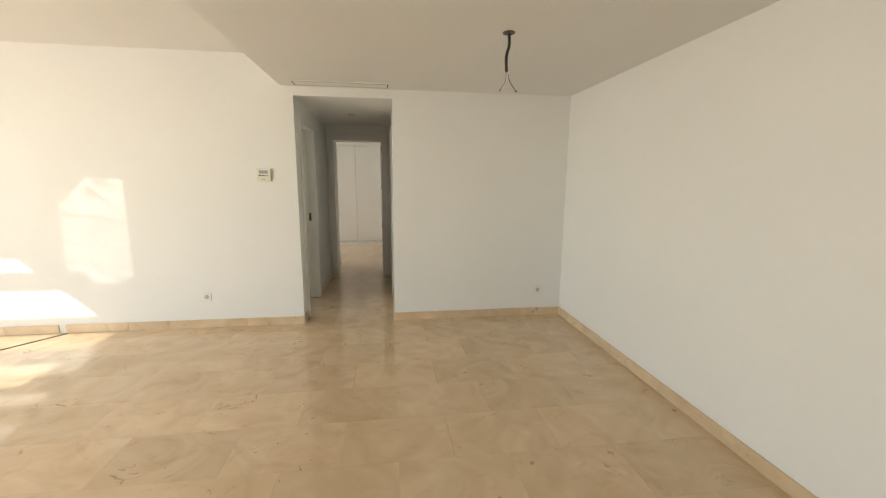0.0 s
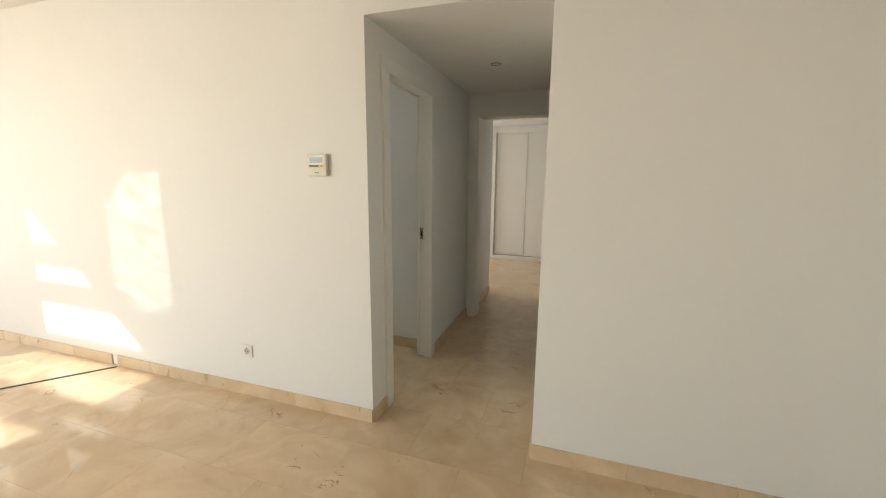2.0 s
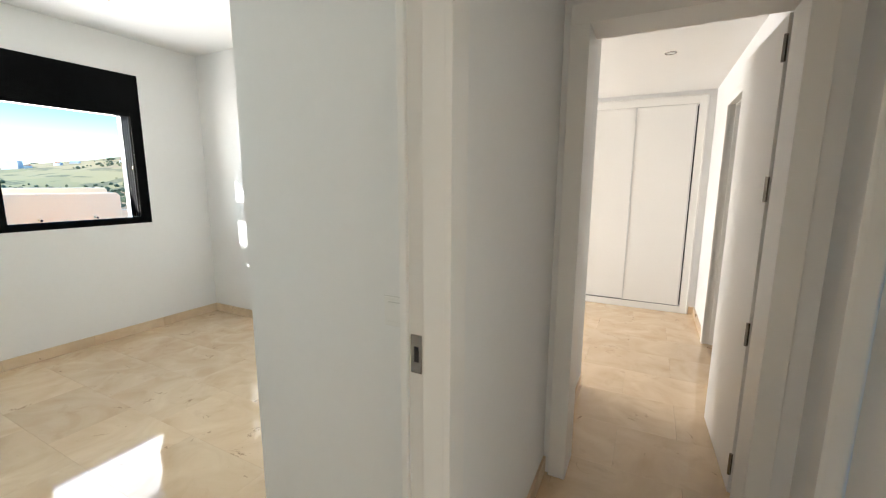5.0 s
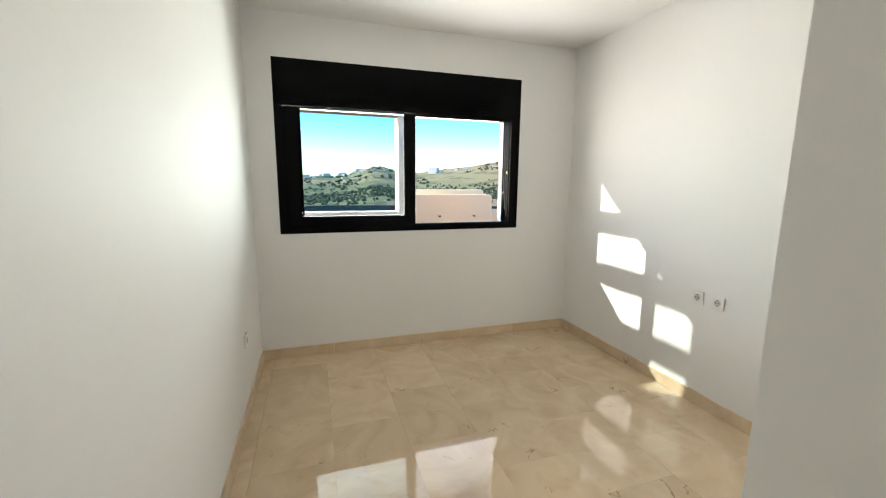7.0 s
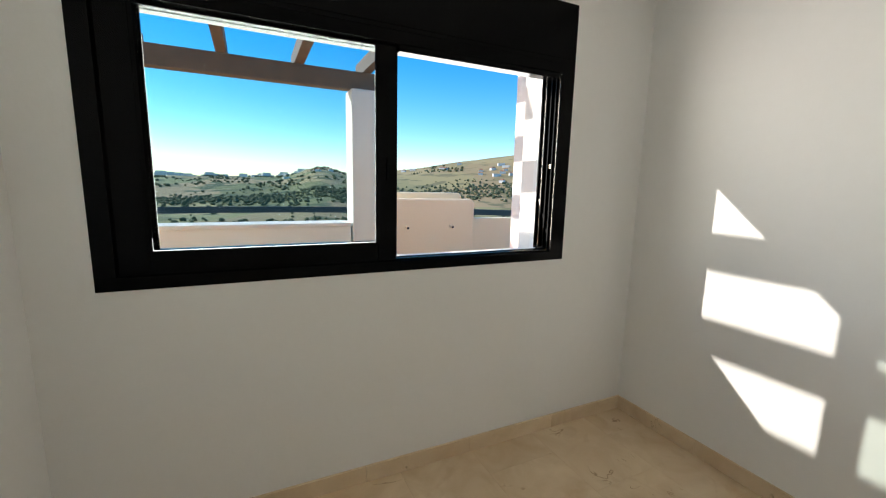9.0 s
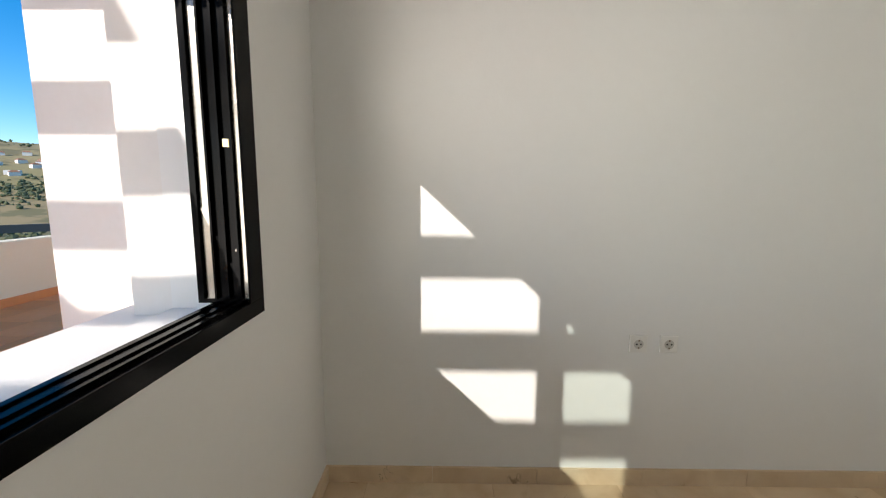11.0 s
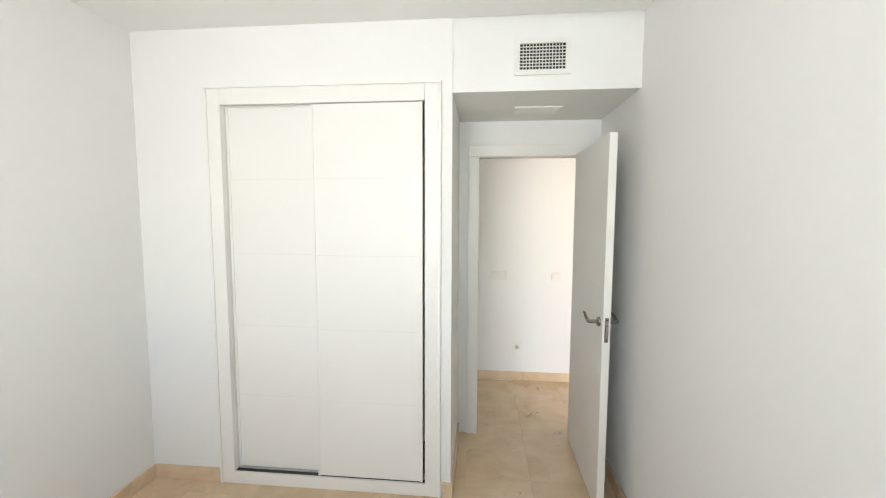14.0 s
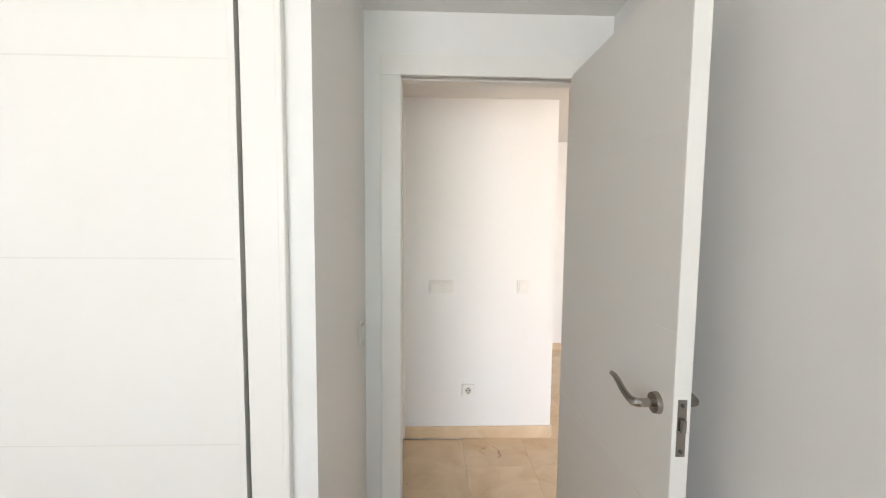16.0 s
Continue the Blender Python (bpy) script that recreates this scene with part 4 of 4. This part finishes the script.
def field_material():
    m = bpy.data.materials.new("fields_and_scrub")
    m.use_nodes = True
    n, link = m.node_tree.nodes, m.node_tree.links.new
    p = n["Principled BSDF"]
    p.inputs["Roughness"].default_value = 0.95
    geo = n.new("ShaderNodeNewGeometry")
    vor = n.new("ShaderNodeTexVoronoi")
    vor.inputs["Scale"].default_value = 0.0075
    warp = n.new("ShaderNodeTexNoise")
    warp.inputs["Scale"].default_value, warp.inputs["Detail"].default_value = 0.012, 5
    link(geo.outputs["Position"], warp.inputs["Vector"])
    mixv = n.new("ShaderNodeVectorMath")
    mixv.operation = "MULTIPLY_ADD"
    link(warp.outputs["Color"], mixv.inputs[0])
    mixv.inputs[1].default_value = (90, 90, 90)
    link(geo.outputs["Position"], mixv.inputs[2])
    link(mixv.outputs[0], vor.inputs["Vector"])
    sep = n.new("ShaderNodeSeparateColor")
    link(vor.outputs["Color"], sep.inputs[0])
    ramp = n.new("ShaderNodeValToRGB")
    cr = ramp.color_ramp
    cr.elements[0].position, cr.elements[0].color = 0.0, (0.16, 0.15, 0.06, 1)
    cr.elements[1].position, cr.elements[1].color = 1.0, (0.42, 0.29, 0.15, 1)
    for pos, col in ((0.3, (0.20, 0.21, 0.08, 1)), (0.5, (0.36, 0.30, 0.13, 1)), (0.75, (0.30, 0.22, 0.11, 1))):
        e = cr.elements.new(pos)
        e.color = col
    link(sep.outputs[0], ramp.inputs[0])
    scrub = n.new("ShaderNodeTexNoise")
    scrub.inputs["Scale"].default_value, scrub.inputs["Detail"].default_value = 0.028, 8
    link(geo.outputs["Position"], scrub.inputs["Vector"])
    sr = n.new("ShaderNodeMapRange")
    sr.inputs["From Min"].default_value, sr.inputs["From Max"].default_value = 0.53, 0.60
    link(scrub.outputs["Fac"], sr.inputs["Value"])
    mx = n.new("ShaderNodeMix")
    mx.data_type = "RGBA"
    link(sr.outputs[0], mx.inputs["Factor"])
    link(ramp.outputs[0], mx.inputs["A"])
    mx.inputs["B"].default_value = (0.07, 0.095, 0.04, 1)
    place = n.new("ShaderNodeSeparateXYZ")
    link(mixv.outputs[0], place.inputs[0])
    dry = n.new("ShaderNodeMapRange")
    dry.inputs["From Min"].default_value, dry.inputs["From Max"].default_value = 190, 420
    dry.inputs["To Max"].default_value = 0.5
    link(place.outputs["Y"], dry.inputs["Value"])
    straw = n.new("ShaderNodeMix")
    straw.data_type = "RGBA"
    link(dry.outputs[0], straw.inputs["Factor"])
    link(mx.outputs["Result"], straw.inputs["A"])
    straw.inputs["B"].default_value = (0.36, 0.25, 0.10, 1)
    link(straw.outputs["Result"], p.inputs["Base Color"])
    return m


FIELD = field_material()
LEAF = material("dark_olive_foliage", (0.07, 0.088, 0.038), 0.9, colour2=(0.11, 0.12, 0.055), scale=0.05, detail_scale=0.4)
WHITEHOUSE = material("far_white_walls", (0.78, 0.74, 0.68), 0.9, scale=0.1)
ROOFTILE = material("far_clay_roof", (0.38, 0.18, 0.10), 0.9, scale=0.2)
PANEDARK = material("far_window_dark", (0.05, 0.06, 0.07), 0.3)
tagged(part("ground", land_mesh(), FIELD, smooth=True), "valley of scrub and fields rising to hills", "ground", kind="structure")
rng = random.Random(7)
clump = bmesh.new()
bmesh.ops.create_icosphere(clump, subdivisions=1, radius=1.0)
ball = [v.co.copy() for v in clump.verts]
skin = [[v.index for v in f.verts] for f in clump.faces]
clump.free()
crown_v, crown_f = [], []
for k in range(9000):
    a = radians(rng.uniform(-25, 65))
    belt = rng.random()
    r = rng.gauss(300, 45) if belt < 0.15 else (rng.gauss(590, 38) if belt < 0.5 else rng.uniform(200, 1300))
    r = max(150, r)
    if belt >= 0.5 and noise.noise(Vector((r * math.cos(a) / 110, r * math.sin(a) / 110, 5))) < (0.05 if r * math.sin(a) < 220 else 0.28):
        continue
    x, y = -r * math.cos(a), r * math.sin(a)
    s = rng.uniform(0.9, 2.6) * (1.0 if r < 700 else 1.3)
    base, turn = len(crown_v), Matrix.Rotation(rng.random() * 6, 3, "Z")
    size = Vector((s * rng.uniform(0.8, 1.5), s, s * rng.uniform(0.6, 1.1)))
    mid = Vector((x, y, land_height(x, y) + s * 0.5))
    for c in ball:
        bump = Vector((rng.uniform(-1, 1), rng.uniform(-1, 1), rng.uniform(-1, 1))) * s * 0.25
        crown_v.append(mid + turn @ Vector((c.x * size.x, c.y * size.y, c.z * size.z)) + bump)
    crown_f += [[base + q for q in f] for f in skin]
crowns = bpy.data.meshes.new("far_trees")
crowns.from_pydata(crown_v, [], crown_f)
crowns.materials.append(LEAF)
tagged(new("far_trees", crowns), "dark olive trees scattered over the valley and hills", "trees", kind="stuff")


def far_house(w, d, h, roof):
    ob = thing("far_house", 0, 0, 0, "small white house on the far hillside" if roof else "white apartment block on the far skyline", "house", "far houses")
    part("wall", boxes((-w / 2, w / 2, -d / 2, d / 2, -4, h)), WHITEHOUSE, ob)
    if roof:
        b2 = bmesh.new()
        v = [b2.verts.new(c) for c in ((-w / 2 - .4, -d / 2 - .4, h), (w / 2 + .4, -d / 2 - .4, h), (w / 2 + .4, d / 2 + .4, h), (-w / 2 - .4, d / 2 + .4, h), (-w / 4, 0, h + 2.2), (w / 4, 0, h + 2.2))]
        for f in ((0, 1, 5, 4), (1, 2, 5), (2, 3, 4, 5), (3, 0, 4), (3, 2, 1, 0)):
            b2.faces.new([v[i] for i in f])
        part("roof", b2, ROOFTILE, ob)
    for k in range(3):
        xx = -w / 2 + w * (k + 0.5) / 3
        part("window", boxes((xx - 0.7, xx + 0.7, -d / 2 - 0.05, -d / 2 + 0.1, h * 0.4, h * 0.75)), PANEDARK, ob)
    return ob


kinds = [far_house(10, 7, 3.5, True), far_house(14, 7, 4, False), far_house(8, 6, 3, True), far_house(24, 12, 13, False)]
for k in range(190):
    zone = (k % 5) if k < 95 else 4
    if zone < 3:
        a, r = radians(rng.gauss(42, 7)), rng.gauss(760, 65)
        src = kinds[rng.choice((0, 1, 2))]
    elif zone == 3 and k < 60:
        a, r = radians(rng.gauss(18, 6)), rng.gauss(980, 70)
        src = kinds[rng.choice((0, 1))]
    else:
        a, r = radians(rng.uniform(-12, 7)), rng.uniform(1300, 2100)
        src = kinds[rng.choice((1, 1, 3))]
    x, y = -r * math.cos(a), r * math.sin(a)
    m = pose(x, y, land_height(x, y) + 0.5, 0, 0, math.degrees(math.atan2(y, x)) + 90 + rng.uniform(-35, 35))
    if k < 4:
        kinds[k].matrix_basis = m
    else:
        copy_thing(src, m)
hedge = bmesh.new()
for k in range(60):
    a0 = radians(-15 + 80 * k / 60)
    r = 330
    x, y = -r * math.cos(a0), r * math.sin(a0)
    w = 8.5
    bmesh.ops.create_cube(hedge, size=1, matrix=Matrix.Translation((x, y, -19.5)) @ Matrix.Rotation(-a0, 4, "Z") @ Matrix.Diagonal((1.5, w, 4.5, 1)))
tagged(part("far_road_wall", hedge, GREYDARK), "long dark noise barrier of a road in the valley", "barrier")

# ---- marble floor ----
floor = structure("floor", boxes((BO, 2.9, LB - 0.15, 6.0, -0.12, -0.0125)), GROUT, "polished cream marble floor", "floor")


def slab_mesh(w, d):
    bm = boxes((-w / 2 + 0.0004, w / 2 - 0.0004, -d / 2 + 0.0004, d / 2 - 0.0004, -0.012, 0.0))
    me = bpy.data.meshes.new("tile")
    bmesh.ops.recalc_face_normals(bm, faces=bm.faces)
    bm.to_mesh(me)
    bm.free()
    me.materials.append(MARBLE)
    return me


TW, TD = 0.60, 0.40
tile = slab_mesh(TW, TD)
rows_n = math.ceil((5.6 - LB) / TD)
for j in range(rows_n):
    yc = LB + (j + 0.5) * TD
    for i in range(-9, 6):
        xc = (i + 0.5) * TW + (0.5 * TW if j % 2 else 0.0)
        if not (BO - 0.3 < xc < 3.15):
            continue
        if yc < 0 and xc < GX - 2.2:
            continue
        if xc > CW + 0.2 and yc > 0.1:
            continue
        ob = new("tile", tile)
        ob.matrix_basis = pose(xc, yc, 0)
        ob.parent = floor

# terrace tiles
terrace = bpy.data.objects["terrace_floor_raised"]
bm = boxes((-0.148, 0.148, -0.148, 0.148, -0.01, 0.0))
clay = bpy.data.meshes.new("tile")
bmesh.ops.recalc_face_normals(bm, faces=bm.faces)
bm.to_mesh(clay)
bm.free()
clay.materials.append(TERRACOTTA)
for i in range(7):
    for j in range(27):
        ob = new("tile", clay)
        ob.matrix_basis = pose(-6.80 + 0.3 * i, 0.86 + 0.3 * j, 0.41)
        ob.parent = terrace
